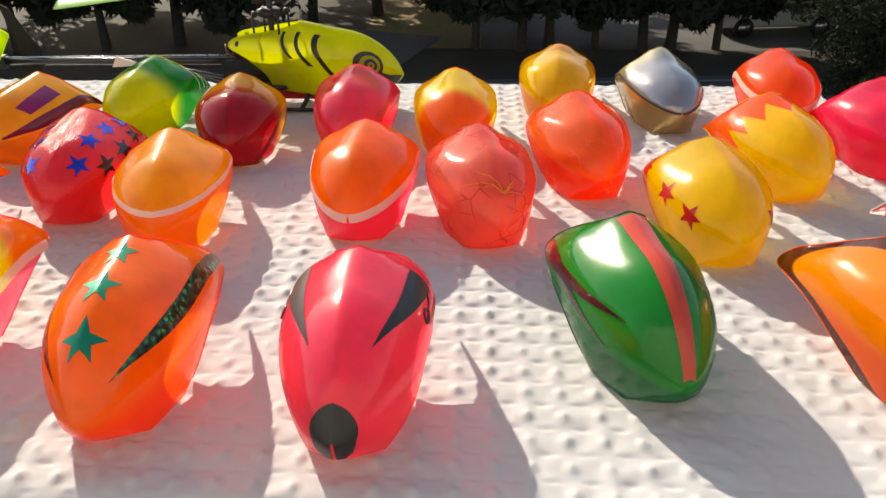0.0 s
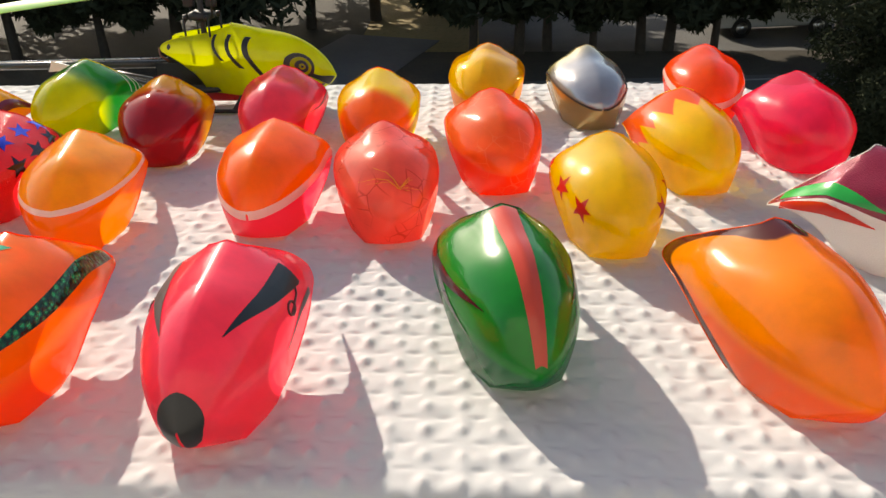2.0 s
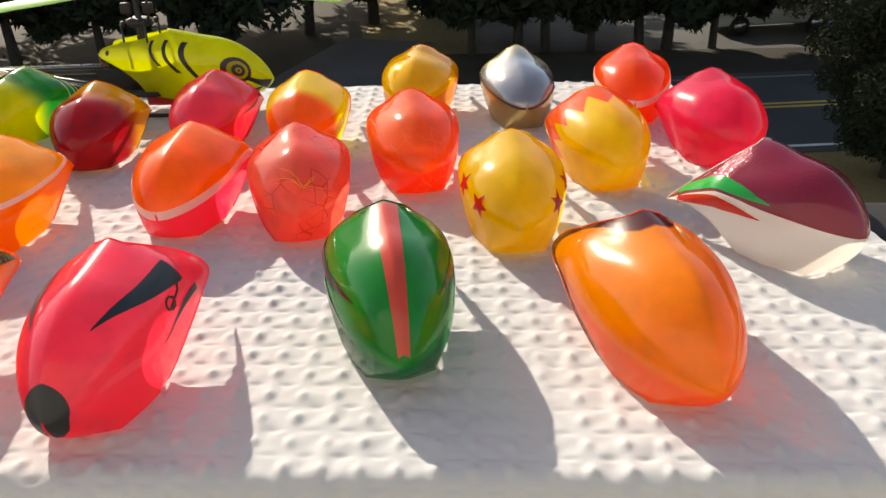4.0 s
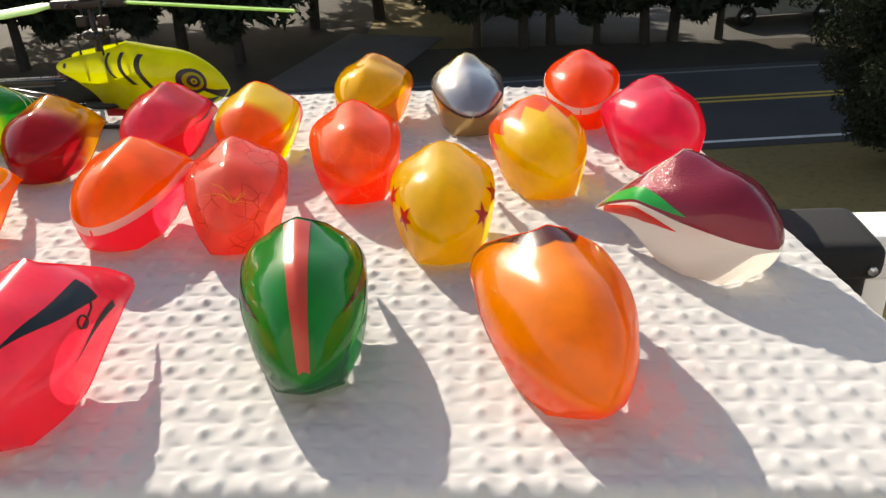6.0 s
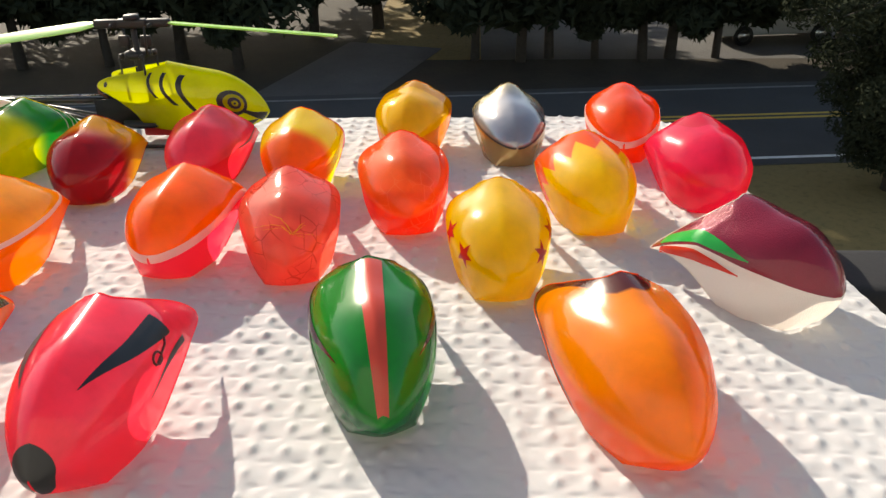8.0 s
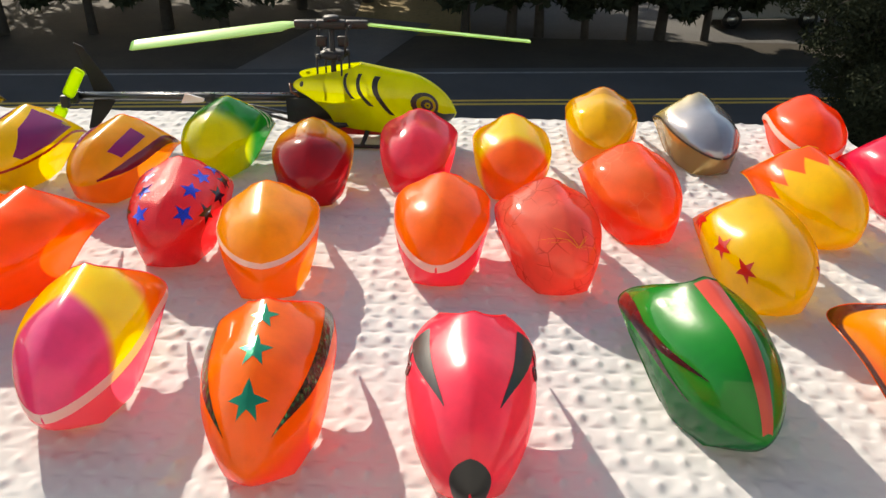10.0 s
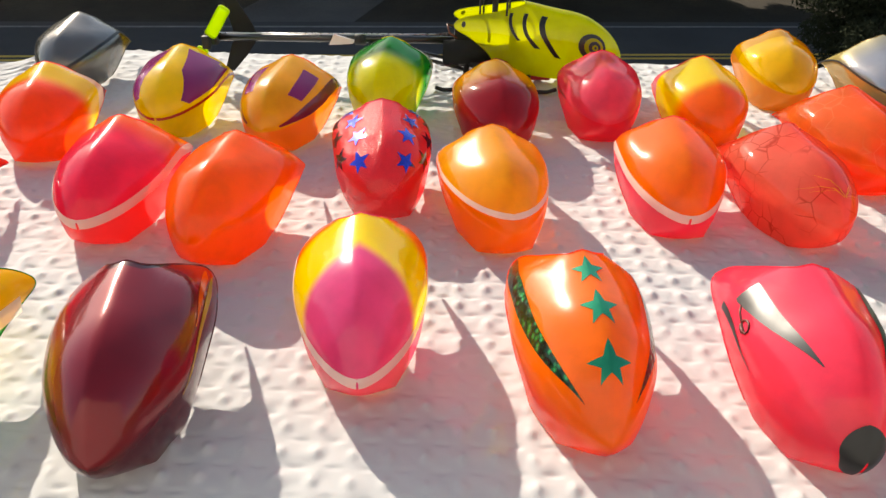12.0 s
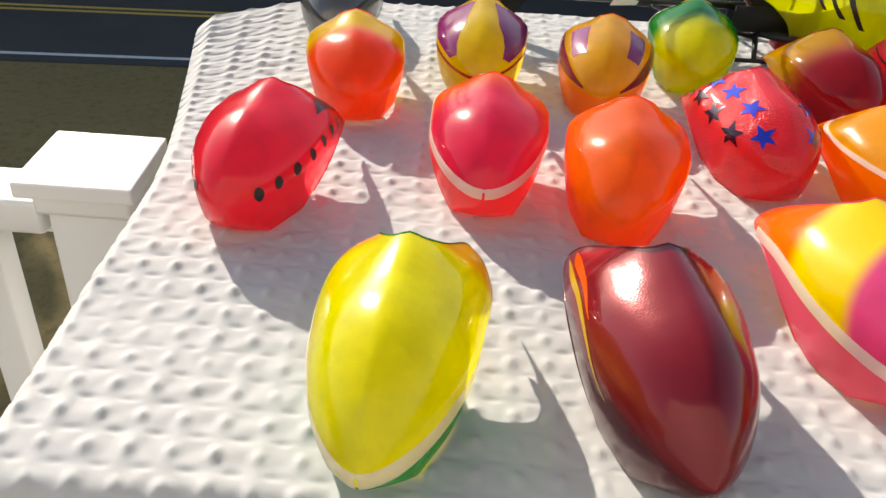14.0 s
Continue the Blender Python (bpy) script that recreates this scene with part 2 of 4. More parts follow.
# ---- canopy shells ----
def smooth_curve(keys, x):
    """Catmull-Rom through keys (x, y)."""
    if x <= keys[0][0]:
        return keys[0][1]
    for i in range(len(keys) - 1):
        (x0, y0), (x1, y1) = keys[i], keys[i + 1]
        if x <= x1:
            m0 = (y1 - keys[i - 1][1]) / (x1 - keys[i - 1][0]) if i else (y1 - y0) / (x1 - x0)
            m1 = (keys[i + 2][1] - y0) / (keys[i + 2][0] - x0) if i + 2 < len(keys) else (y1 - y0) / (x1 - x0)
            h = x1 - x0
            t = (x - x0) / h
            return (2 * t**3 - 3 * t**2 + 1) * y0 + (t**3 - 2 * t**2 + t) * h * m0 + (3 * t**2 - 2 * t**3) * y1 + (t**3 - t**2) * h * m1
    return keys[-1][1]


class Shell:
    """The form of a canopy: nose at -y, tail at +y, the foot of its chin at the origin. s runs from nose to tail, v from side to
    side; the widest line lies at |v| = 0.58 and rises from the nose towards the tail."""

    def __init__(self, L, W, H, nose=0.32, knee=0.25, peak=0.6, hump=0.06, keel=0.52, waist=0.52, ridge=0.2, blunt=2.0, lobe=1.0, foot=0.5, groove=0.03, fall=0.48, full=0.66, lead=0.012, back=0.10, seed=1):
        self.L, self.W, self.H = L, W, H
        self.nose, self.hump, self.keel, self.waist, self.ridge, self.blunt = nose * H, hump, keel, waist * H, ridge, blunt
        self.peak, self.groove, self.fall, self.full, self.lead, self.back, self.seed = peak, groove, fall, full, lead, back, seed
        self.along = [(0.0, 0.0), (knee, 0.205), (peak, 0.62), (1.0, 1.0)]
        self.cut = [(0.0, peak), (0.08, peak + 0.004), (0.15, peak + 0.18 * (lobe - peak)), (0.25, peak + 0.70 * (lobe - peak)), (0.34, lobe - 0.03), (0.45, lobe), (0.55, lobe - 0.05),
                    (0.66, 0.55 * lobe + 0.45 * foot), (0.80, 0.22 * lobe + 0.78 * foot), (1.0, foot)]

    def rear(self, a):
        return smooth_curve(self.cut, a)

    def at(self, s, v):
        a, side = abs(v), (1 if v >= 0 else -1)
        u, pk, aw = smooth_curve(self.along, s), 0.62, 0.58
        q = min(u / (pk * 0.88), 1.0)
        w = self.W / 2 * (1 - (1 - q) ** self.blunt) ** self.full
        late = max(0.0, (u - pk) / (1 - pk))
        w *= 1 - 0.26 * late ** 1.8
        mid = self.nose + (self.waist - self.nose) * min(1.0, u / 0.5) - self.H * self.fall * 0.52 * late ** 1.4
        q = min(u / (pk * 0.62), 1.0)
        top = self.nose + (self.H * (1 - self.hump) - self.nose) * (1 - (1 - q) ** 2.2) ** 0.72
        d = (u - pk) / 0.2
        top += self.H * self.hump * math.exp(-d * d * 1.6) * math.exp(-(a / 0.2) ** 2)
        top -= self.H * self.fall * late ** 1.35
        top = max(top, mid + 0.002)
        y = u * self.L - self.lead
        if a <= aw:
            q = a / aw
            S = math.sin(q * math.pi / 2) ** 0.96
            C = (1 - self.ridge) * math.cos(q * math.pi / 2) ** 1.05 + self.ridge * (1 - q)
            e = min(1.0, max(0.0, (u - pk + 0.3) / 0.3))
            C -= self.groove * e * e * (3 - 2 * e) * math.exp(-((a - 0.21) / 0.085) ** 2)
            x, z = w * S, mid + (top - mid) * C
        else:
            # the skirt draws in under the widest line to a narrower chin with two corners
            q = (a - aw) / (1 - aw)
            foot = (self.keel + (0.76 - self.keel) * min(1.0, u / 0.36)) * self.W / 2 * min(1.0, u / 0.055) ** 0.5 * (1 - 0.25 * late)
            f = 0.22 * q + 0.78 * q ** 2.2
            x = w + (foot - w) * f
            z = mid * (1 - q)
            y += self.back * self.L * f * max(0.0, 1 - u / 0.35) ** 1.2
        n = noise.noise(Vector((x * 34 * side + self.seed * 7.3, u * 5.1, z * 34)))
        k = 0.0011 * n * min(1.0, 4 * u)
        return Vector((side * x * (1 + k / 0.03), y, max(0.0, z + k * min(1.0, z / 0.01))))

    def normal(self, s, v):
        e, s = 0.004, max(s, 0.015)
        p = self.at(s, v)
        n = (self.at(s, v + e) - self.at(s, v - e)).cross(self.at(s + e, v) - self.at(max(0.0, s - e), v))
        n.normalize()
        c = Vector((0, p.y, self.H * 0.45))
        return n if n.dot(p - c) > 0 else -n

    def on(self, s, v, lift=0.0004):
        return self.at(s, v) + lift * self.normal(s, v)

    def mesh(self, material, rows=34, cols=56):
        verts, faces, uv, cut = [], [], [], []
        for i in range(rows + 1):
            t = (i / rows) ** 1.25
            for j in range(cols + 1):
                v = -1 + 2 * j / cols
                s = t * self.rear(abs(v))
                verts.append(self.at(s, v))
                uv.append((s, (v + 1) / 2))
                cut.append((t, 0))
        n = cols + 1
        for i in range(rows):
            for j in range(cols):
                faces.append((i * n + j, i * n + j + 1, (i + 1) * n + j + 1, (i + 1) * n + j))
        me = mesh_of("shell", verts, faces, material)
        for name, data in (("body", uv), ("cut", cut)):
            layer = me.uv_layers.new(name=name)
            for loop in me.loops:
                layer.data[loop.index].uv = data[loop.vertex_index]
        bm = bmesh.new()
        bm.from_mesh(me)
        bmesh.ops.remove_doubles(bm, verts=bm.verts, dist=0.00005)
        bm.to_mesh(me)
        bm.free()
        return me

    def rim(self, steps=90):
        pts = [self.at(self.rear(abs(v)), v) for v in (-1 + 2 * k / steps for k in range(steps + 1))]
        return tube_bm(pts, 0.0005, 6)

    def patch(self, outline, n=7, lift=0.0004):
        """A painted shape: outline in (s, v), drawn as a fan of rings on the shell."""
        cs = sum(p[0] for p in outline) / len(outline)
        cv = sum(p[1] for p in outline) / len(outline)
        ring = []
        for (s0, v0), (s1, v1) in zip(outline, outline[1:] + outline[:1]):
            for k in range(3):
                ring.append((s0 + (s1 - s0) * k / 3, v0 + (v1 - v0) * k / 3))
        verts, faces = [self.on(cs, cv, lift)], []
        for i in range(1, n + 1):
            verts += [self.on(cs + (s - cs) * i / n, cv + (v - cv) * i / n, lift) for s, v in ring]
        m = len(ring)
        for k in range(m):
            faces.append((0, 1 + k, 1 + (k + 1) % m))
            for i in range(n - 1):
                a, b = 1 + i * m, 1 + (i + 1) * m
                faces.append((a + k, b + k, b + (k + 1) % m, a + (k + 1) % m))
        return verts, faces

    def band(self, keys, steps=30, lift=0.0004, across=4):
        """A stripe: keys (s, v, half width in v)."""
        verts, faces = [], []
        s0, s1 = keys[0][0], keys[-1][0]
        for i in range(steps + 1):
            s = s0 + (s1 - s0) * i / steps
            v = smooth_curve([(k[0], k[1]) for k in keys], s)
            h = smooth_curve([(k[0], k[2]) for k in keys], s)
            verts += [self.on(s, v + h * (2 * j / across - 1), lift) for j in range(across + 1)]
        n = across + 1
        for i in range(steps):
            for j in range(across):
                faces.append((i * n + j, i * n + j + 1, (i + 1) * n + j + 1, (i + 1) * n + j))
        return verts, faces

    def cap(self, reach, lift=0.0006, n=28, wide=0.76):
        """A painted cap on the nose; reach(v) says how far back it goes."""
        verts, faces, m = [], [], n + 1
        for i in range(8):
            verts += [self.on(max(0.0003, reach(abs(v)) * i / 7), v, lift) for v in (wide * (2 * k / n - 1) for k in range(m))]
        for i in range(7):
            for k in range(n):
                faces.append((i * m + k, i * m + k + 1, (i + 1) * m + k + 1, (i + 1) * m + k))
        return verts, faces

    def ridge_band(self, s0, s1, h0, h1, lift=0.0005):
        """A stripe along the ridge; half widths in metres."""
        verts, faces = [], []
        for i in range(31):
            s = s0 + (s1 - s0) * i / 30
            per_v = (self.at(s, 0.04) - self.at(s, -0.04)).length / 0.08
            h = min(0.6, (h0 + (h1 - h0) * i / 30) / max(per_v, 1e-5))
            verts += [self.on(s, h * (j / 4 - 1), lift) for j in range(9)]
        for i in range(30):
            for j in range(8):
                faces.append((i * 9 + j, i * 9 + j + 1, i * 9 + j + 10, i * 9 + j + 9))
        return verts, faces

    def star(self, s, v, r, turn=0.0, lift=0.0004):
        per_v = (self.at(s, v + 0.02) - self.at(s, v - 0.02)).length / 0.04
        pts = []
        for k in range(10):
            q = r if k % 2 == 0 else r * 0.42
            ang = turn + k * math.pi / 5
            pts.append((s - q * math.cos(ang) / self.L, v + q * math.sin(ang) / per_v))
        return self.patch(pts, 3, lift)


def decal(name, shape, material, parent, label=""):
    if isinstance(shape, bmesh.types.BMesh):
        return part(name, shape, material, parent, label)
    return part(name, mesh_of(name, shape[0], shape[1], material), material, parent, label)


def canopy(x, y, heading, shell, material, label, rim_material=None, pitch=0.0, roll=0.0):
    """A canopy with its chin at (x, y); heading: degrees by which its tail turns towards +x."""
    ob = thing("helicopter_canopy", pose(x, y, LAY, pitch, roll, -heading), label, "model canopy", "canopies on the table")
    part("shell", shell.mesh(material), material, ob)
    part("trimmed_edge", shell.rim(), rim_material or material, ob)
    return ob


def belt(ob, shell, height, half, material, name="stripe", label=""):
    """A stripe round the front and both sides of the shell; height(s) in metres, half: half its width in metres."""
    def lies(s, level):
        lo, hi = 0.0, 1.0
        for k in range(22):
            mid = (lo + hi) / 2
            lo, hi = (mid, hi) if shell.at(s, mid).z > level else (lo, mid)
        return lo
    for side in (1, -1):
        s0 = 0.0003
        while shell.at(s0, 0).z < height(s0) - half and s0 < 0.5:
            s0 += 0.001
        verts, faces = [], []
        end = shell.rear(min(1.0, lies(0.8, height(0.8)))) - 0.015
        for i in range(49):
            s = s0 + (end - s0) * (i / 48) ** 2.2
            a0, a1 = lies(s, height(s) + half), lies(s, height(s) - half)
            verts += [shell.on(s, side * (a0 + (a1 - a0) * j / 4), 0.0005) for j in range(5)]
        for i in range(48):
            for j in range(4):
                faces.append((i * 5 + j, i * 5 + j + 1, i * 5 + j + 6, i * 5 + j + 5))
        decal(name, (verts, faces), material, ob, label)


def along(shell, a, lift=-0.0005):
    """Heights along one line of the shell."""
    return lambda s: shell.at(max(s, 0.015), a).z + lift


# ---- structure ----
GZ = -6.5
LAY = 0.0012


def slab(name, x0, x1, y0, y1, z, thick, material, label, category="ground"):
    ob = part(name, box_bm((x0 + x1) / 2, (y0 + y1) / 2, z - thick / 2, x1 - x0, y1 - y0, thick), material, None, "", False)
    return tagged(ob, label, category, "", "structure")


slab("ground", -400, 400, -200, 800, GZ, 0.5, GRASS, "dry autumn lawn reaching into the distance")
TURNED = pose(0, 0, 0, 0, 0, 5)
slab("road", -300, 300, 16.6, 22.8, GZ + 0.03, 0.2, ASPHALT, "dark two-lane asphalt road in tree shade", "road").matrix_basis = TURNED
slab("parking_lot", 0.4, 60, 26.4, 44, GZ + 0.02, 0.2, GRAVEL, "pale gravel lot behind the row of trees", "lot")
slab("driveway", -1.8, 1.6, 0, 7, GZ + 0.024, 0.2, GRAVEL, "worn side drive joining the road", "road").matrix_basis = pose(-4.5, 21.7, 0, 0, 0, -17)
# tree shade on the ground is put into the dark colour of these slabs
SHADED_GROUND = ground_material("ground_darkened_for_shade", (0.03, 0.025, 0.018, 1), (0.045, 0.036, 0.025, 1), (0.02, 0.017, 0.012, 1), 0.6, 9.0)
slab("verge", -3.6, 60, 22.0, 26.4, GZ + 0.018, 0.2, SHADED_GROUND, "verge under the trees, coloured dark for their shade")
slab("verge_far", -80, -3.6, 21.5, 40, GZ + 0.018, 0.2, SHADED_GROUND, "woodland floor, coloured dark for the shade")
for yy, mat_, lab in ((16.98, LINE_WHITE, "white edge line of the road"), (22.35, LINE_FAINT, "faint white far edge line of the road"),
                      (19.70, LINE_YELLOW, "yellow centre line of the road"), (19.98, LINE_YELLOW, "yellow centre line of the road")):
    slab("road_line", -200, 200, yy - 0.06, yy + 0.06, GZ + 0.036, 0.01, mat_, lab, "road marking").matrix_basis = TURNED
tagged(part("wall_house", box_bm(0, -2.6, -1.5, 14, 0.2, 11), SIDING, None, "", False), "pale house wall behind the balcony", "wall", "", "structure")
deck = tagged(part("deck", box_bm(0, -0.95, -1.0, 8, 3.1, 0.08), DECK, None, "", False), "grey balcony deck", "deck", "", "structure")


# table board with the embossed cloth over it
def cloth():
    x0, x1, pitch = -0.685, 0.56, 0.0193
    xs = np.arange(x0, x1 + 1e-6, pitch / 15)
    front, back = 0.292, 0.945
    ys = np.concatenate([np.linspace(front - 0.16, front, 96, endpoint=False), np.arange(front, back, pitch / 15), np.linspace(back, back + 0.012, 6)])
    X, Y = np.meshgrid(xs, ys)
    rng = np.random.RandomState(4)
    def lattice(off, rx, ry):
        gx = ((X / pitch + off + 0.5) % 1 - 0.5) * pitch
        gy = (((Y + 0.02 * X) / (pitch * 1.02) + off + 0.5) % 1 - 0.5) * pitch
        return np.exp(-(gx / rx) ** 2 - (gy / ry) ** 2)
    relief = 0.0019 * lattice(0.0, 0.0031, 0.0041) - 0.0010 * lattice(0.5, 0.0048, 0.0017)
    wob = np.zeros_like(X)
    for k in range(26):
        fx, fy, ph = rng.uniform(-60, 60), rng.uniform(-60, 60), rng.uniform(0, 6.28)
        wob += np.cos(fx * X + fy * Y + ph)
    rough = np.zeros_like(X)
    for k in range(22):
        fx, fy, ph = rng.uniform(-500, 500), rng.uniform(-500, 500), rng.uniform(0, 6.28)
        rough += np.cos(fx * X + fy * Y + ph)
    Z = relief * (1 + 0.05 * wob) + 0.00007 * rough + 0.00010 * wob - 0.0007
    # left side spreads outwards and lifts a little at its far corner
    px = X - np.clip((-0.55 - X) / 0.17, 0, 1) * np.clip((Y - 0.55) / 0.4, 0, 1) * 0.05
    px = px - np.clip((X - 0.40) / 0.16, 0, 1) * np.clip((Y - 0.42) / 0.5, 0, 1) * 0.085
    lift = np.clip((-0.60 - px) / 0.12, 0, 1) ** 1.5 * np.clip((Y - 0.70) / 0.25, 0, 1) * 0.014
    Z = Z + lift
    # rounded far right corner
    yb = Y - np.clip((px - 0.36) / 0.12, 0, 1) ** 2 * np.clip((Y - 0.80) / 0.15, 0, 1) * 0.035
    yb = yb - np.clip((-0.60 - X) / 0.085, 0, 1) ** 1.3 * np.clip((Y - 0.60) / 0.345, 0, 1) * 0.135
    # droop over the front edge and over the sides
    d = np.clip(front - Y, 0, 1)
    r = 0.012
    ang = np.clip(d / r, 0, np.pi / 2)
    fall = np.where(d < r * np.pi / 2, r * (1 - np.cos(ang)), r + (d - r * np.pi / 2))
    ahead = np.where(d < r * np.pi / 2, r * np.sin(ang), r) + np.clip(d - 0.02, 0, 1) * 0.10
    py = np.where(Y < front, front - ahead - relief * np.sin(ang), yb)
    pz = np.where(Y < front, Z * np.cos(ang) - fall, Z)
    pleat = np.clip(d / 0.05, 0, 1) * 0.0035 * np.cos(2 * np.pi * px / 0.021)
    py = py + pleat
    dr = np.clip(X - 0.535, 0, 1)
    pz = pz - dr * 1.4 - np.clip(-0.676 - X, 0, 1) * 0.8
    ny, nx = X.shape
    verts = np.stack([px, py, pz], -1).reshape(-1, 3)
    i = np.arange(ny * nx).reshape(ny, nx)
    faces = np.stack([i[:-1, :-1], i[:-1, 1:], i[1:, 1:], i[1:, :-1]], -1).reshape(-1, 4)
    me = bpy.data.meshes.new("tablecloth")
    me.from_pydata(verts.tolist(), [], faces.tolist())
    me.materials.append(CLOTH)
    me.polygons.foreach_set("use_smooth", [True] * len(me.polygons))
    me.update()
    ob = new("tablecloth", me)
    return tagged(ob, "white embossed paper tablecloth with a bumpy waffle pattern", "tablecloth")


cloth()
board = thing("folding_table", pose(-0.08, 0.62, -0.012), "plain table under the white cloth", "table")
part("tabletop", box_bm(0, 0, -0.012, 1.1, 0.60, 0.022, 0.004), VINYL, board)
for sx in (-0.46, 0.46):
    part("leg", tube_bm([(sx, -0.22, -0.023), (sx, -0.24, -0.948)], 0.014), STEEL, board)
    part("leg", tube_bm([(sx, -0.05, -0.023), (sx, -0.05, -0.948)], 0.014), STEEL, board)

# ---- white balcony railing ----
RAIL_Y = 0.60


def railing():
    ob = thing("railing", pose(0, RAIL_Y, -0.96), "white vinyl balcony railing with square balusters", "railing", "", "structure")
    part("top_rail", box_bm(-1.64, -0.004, 0.902, 1.72, 0.052, 0.028, 0.004), VINYL, ob)
    part("top_rail", box_bm(1.345, 0.033, 0.915, 1.57, 0.052, 0.028, 0.004), VINYL, ob)
    for x0, x1, y in ((-2.5, -0.52, 0), (0.58, 2.1, 0.033)):
        part("bottom_rail", box_bm((x0 + x1) / 2, y, 0.10, x1 - x0, 0.045, 0.04, 0.004), VINYL, ob)
        part("sub_rail", box_bm((x0 + x1) / 2, y, 0.893, x1 - x0, 0.034, 0.022, 0.003), VINYL, ob)
        x = x0 + 0.04
        while x < x1 - 0.01:
            part("baluster", box_bm(x, y, 0.50, 0.028, 0.028, 0.77, 0.003), VINYL, ob)
            x += 0.095
    return ob


railing()
post = thing("railing_post", pose(-0.742, 0.597, -0.96), "white square railing post with a flat pyramid cap", "post", "", "structure")
part("shaft", box_bm(-0.002, 0, 0.464, 0.060, 0.056, 0.928, 0.003), VINYL, post)
bm = box_bm(-0.004, 0, 0.9355, 0.086, 0.084, 0.013, 0.002)
top = bmesh.ops.create_cone(bm, cap_ends=True, segments=4, radius1=0.055, radius2=0.003, depth=0.007, matrix=pose(-0.004, 0, 0.945, 0, 0, 45))
part("cap", bm, VINYL, post, "", False)
part("collar", box_bm(-0.002, 0, 0.920, 0.072, 0.070, 0.018, 0.004), VINYL, post)
MATTE = plain("black_nylon", (0.006, 0.006, 0.007, 1), 0.85, scale=300, bump=0.3)
bag = thing("black_case", pose(0.560, 0.622, -0.105), "black padded case hung on the railing beside the cloth", "case")
part("body", box_bm(-0.004, 0, 0.012, 0.084, 0.080, 0.13, 0.020, 4), MATTE, bag)
part("flap", box_bm(0.004, -0.003, 0.064, 0.082, 0.086, 0.034, 0.015, 4), MATTE, bag)
part("snap", tube_bm([(0.032, -0.045, 0.060), (0.032, -0.048, 0.060)], 0.004, 12), STEEL, bag)


# ---- canopies ----
def long_shell(**k):
    d = dict(L=0.172, W=0.081, H=0.077, nose=0.37, knee=0.27, peak=0.615, hump=0.03, keel=0.46, waist=0.48, fall=0.46, lead=0.028, back=0.16, foot=0.47, ridge=0.40)
    d.update(k)
    return Shell(**d)


def short_shell(**k):
    d = dict(L=0.158, W=0.083, H=0.070, nose=0.40, knee=0.22, peak=0.56, hump=0.06, keel=0.46, waist=0.53, fall=0.60, lead=0.019, back=0.13, foot=0.46, ridge=0.44, full=0.6)
    d.update(k)
    return Shell(**d)


# front row
sh = long_shell(seed=1)
ob = canopy(-0.509, 0.300, 7, sh, paint("lime_green_paint", "fbf200", [("s", 0.62, 0.70, "f0c020"), ("a", 0.68, 0.69, "18a838")]), "lime yellow canopy with a white line above a green belly")
belt(ob, sh, along(sh, 0.61), 0.0058, WHITE_TAPE)

sh = long_shell(seed=2)
ob = canopy(-0.372, 0.305, -4, sh, paint("maroon_metallic", "801620", [("a", 0.50, 0.62, "58101a"), ("trim", 0.95, 0.97, "48101a")], 0.12, 0, 0.19, 0.25, 0.05), "dark metallic maroon canopy with small flame streaks")
for q in (1, -1):
    decal("flame", sh.band([(0.50, q * 0.44, 0.003), (0.62, q * 0.40, 0.018), (0.80, q * 0.38, 0.028), (0.88, q * 0.36, 0.004)]), film("orange_flame", lin("f06418"), 0.4), ob, "orange flame streak")
    decal("flame", sh.band([(0.34, q * 0.62, 0.003), (0.5, q * 0.49, 0.014), (0.72, q * 0.46, 0.022), (0.88, q * 0.44, 0.004)]), film("yellow_flame", lin("d8b020"), 0.4), ob, "yellow flame streak")

sh = long_shell(seed=3, L=0.163)
ob = canopy(-0.251, 0.369, -3, sh, paint("pink_yellow_orange", "f0589c", [("slant", 0.42, 0.48, "fbee00"), ("slant", 0.66, 0.74, "fa8410"), ("a", 0.62, 0.64, "f56a8c")]), "pink, yellow and orange canopy with a white belt line")
belt(ob, sh, along(sh, 0.57), 0.0036, WHITE_TAPE)

sh = long_shell(seed=4)
ob = canopy(-0.121, 0.327, -3, sh, paint("hot_orange", "ff8410", [("a", 0.55, 0.75, "ff5c08")]), "hot orange canopy with three green stars and dark glitter bands")
for s, r in ((0.20, 0.0125), (0.375, 0.0110), (0.525, 0.0100)):
    decal("star", sh.star(s, 0.0, r, math.pi), STAR_TEAL, ob, "green foil star")
for q in (1, -1):
    decal("glitter_band", sh.band([(0.12, q * 0.30, 0.002), (0.35, q * 0.38, 0.045), (0.7, q * 0.41, 0.06), (0.93, q * 0.41, 0.065)]), HOLO, ob, "dark green holographic band")

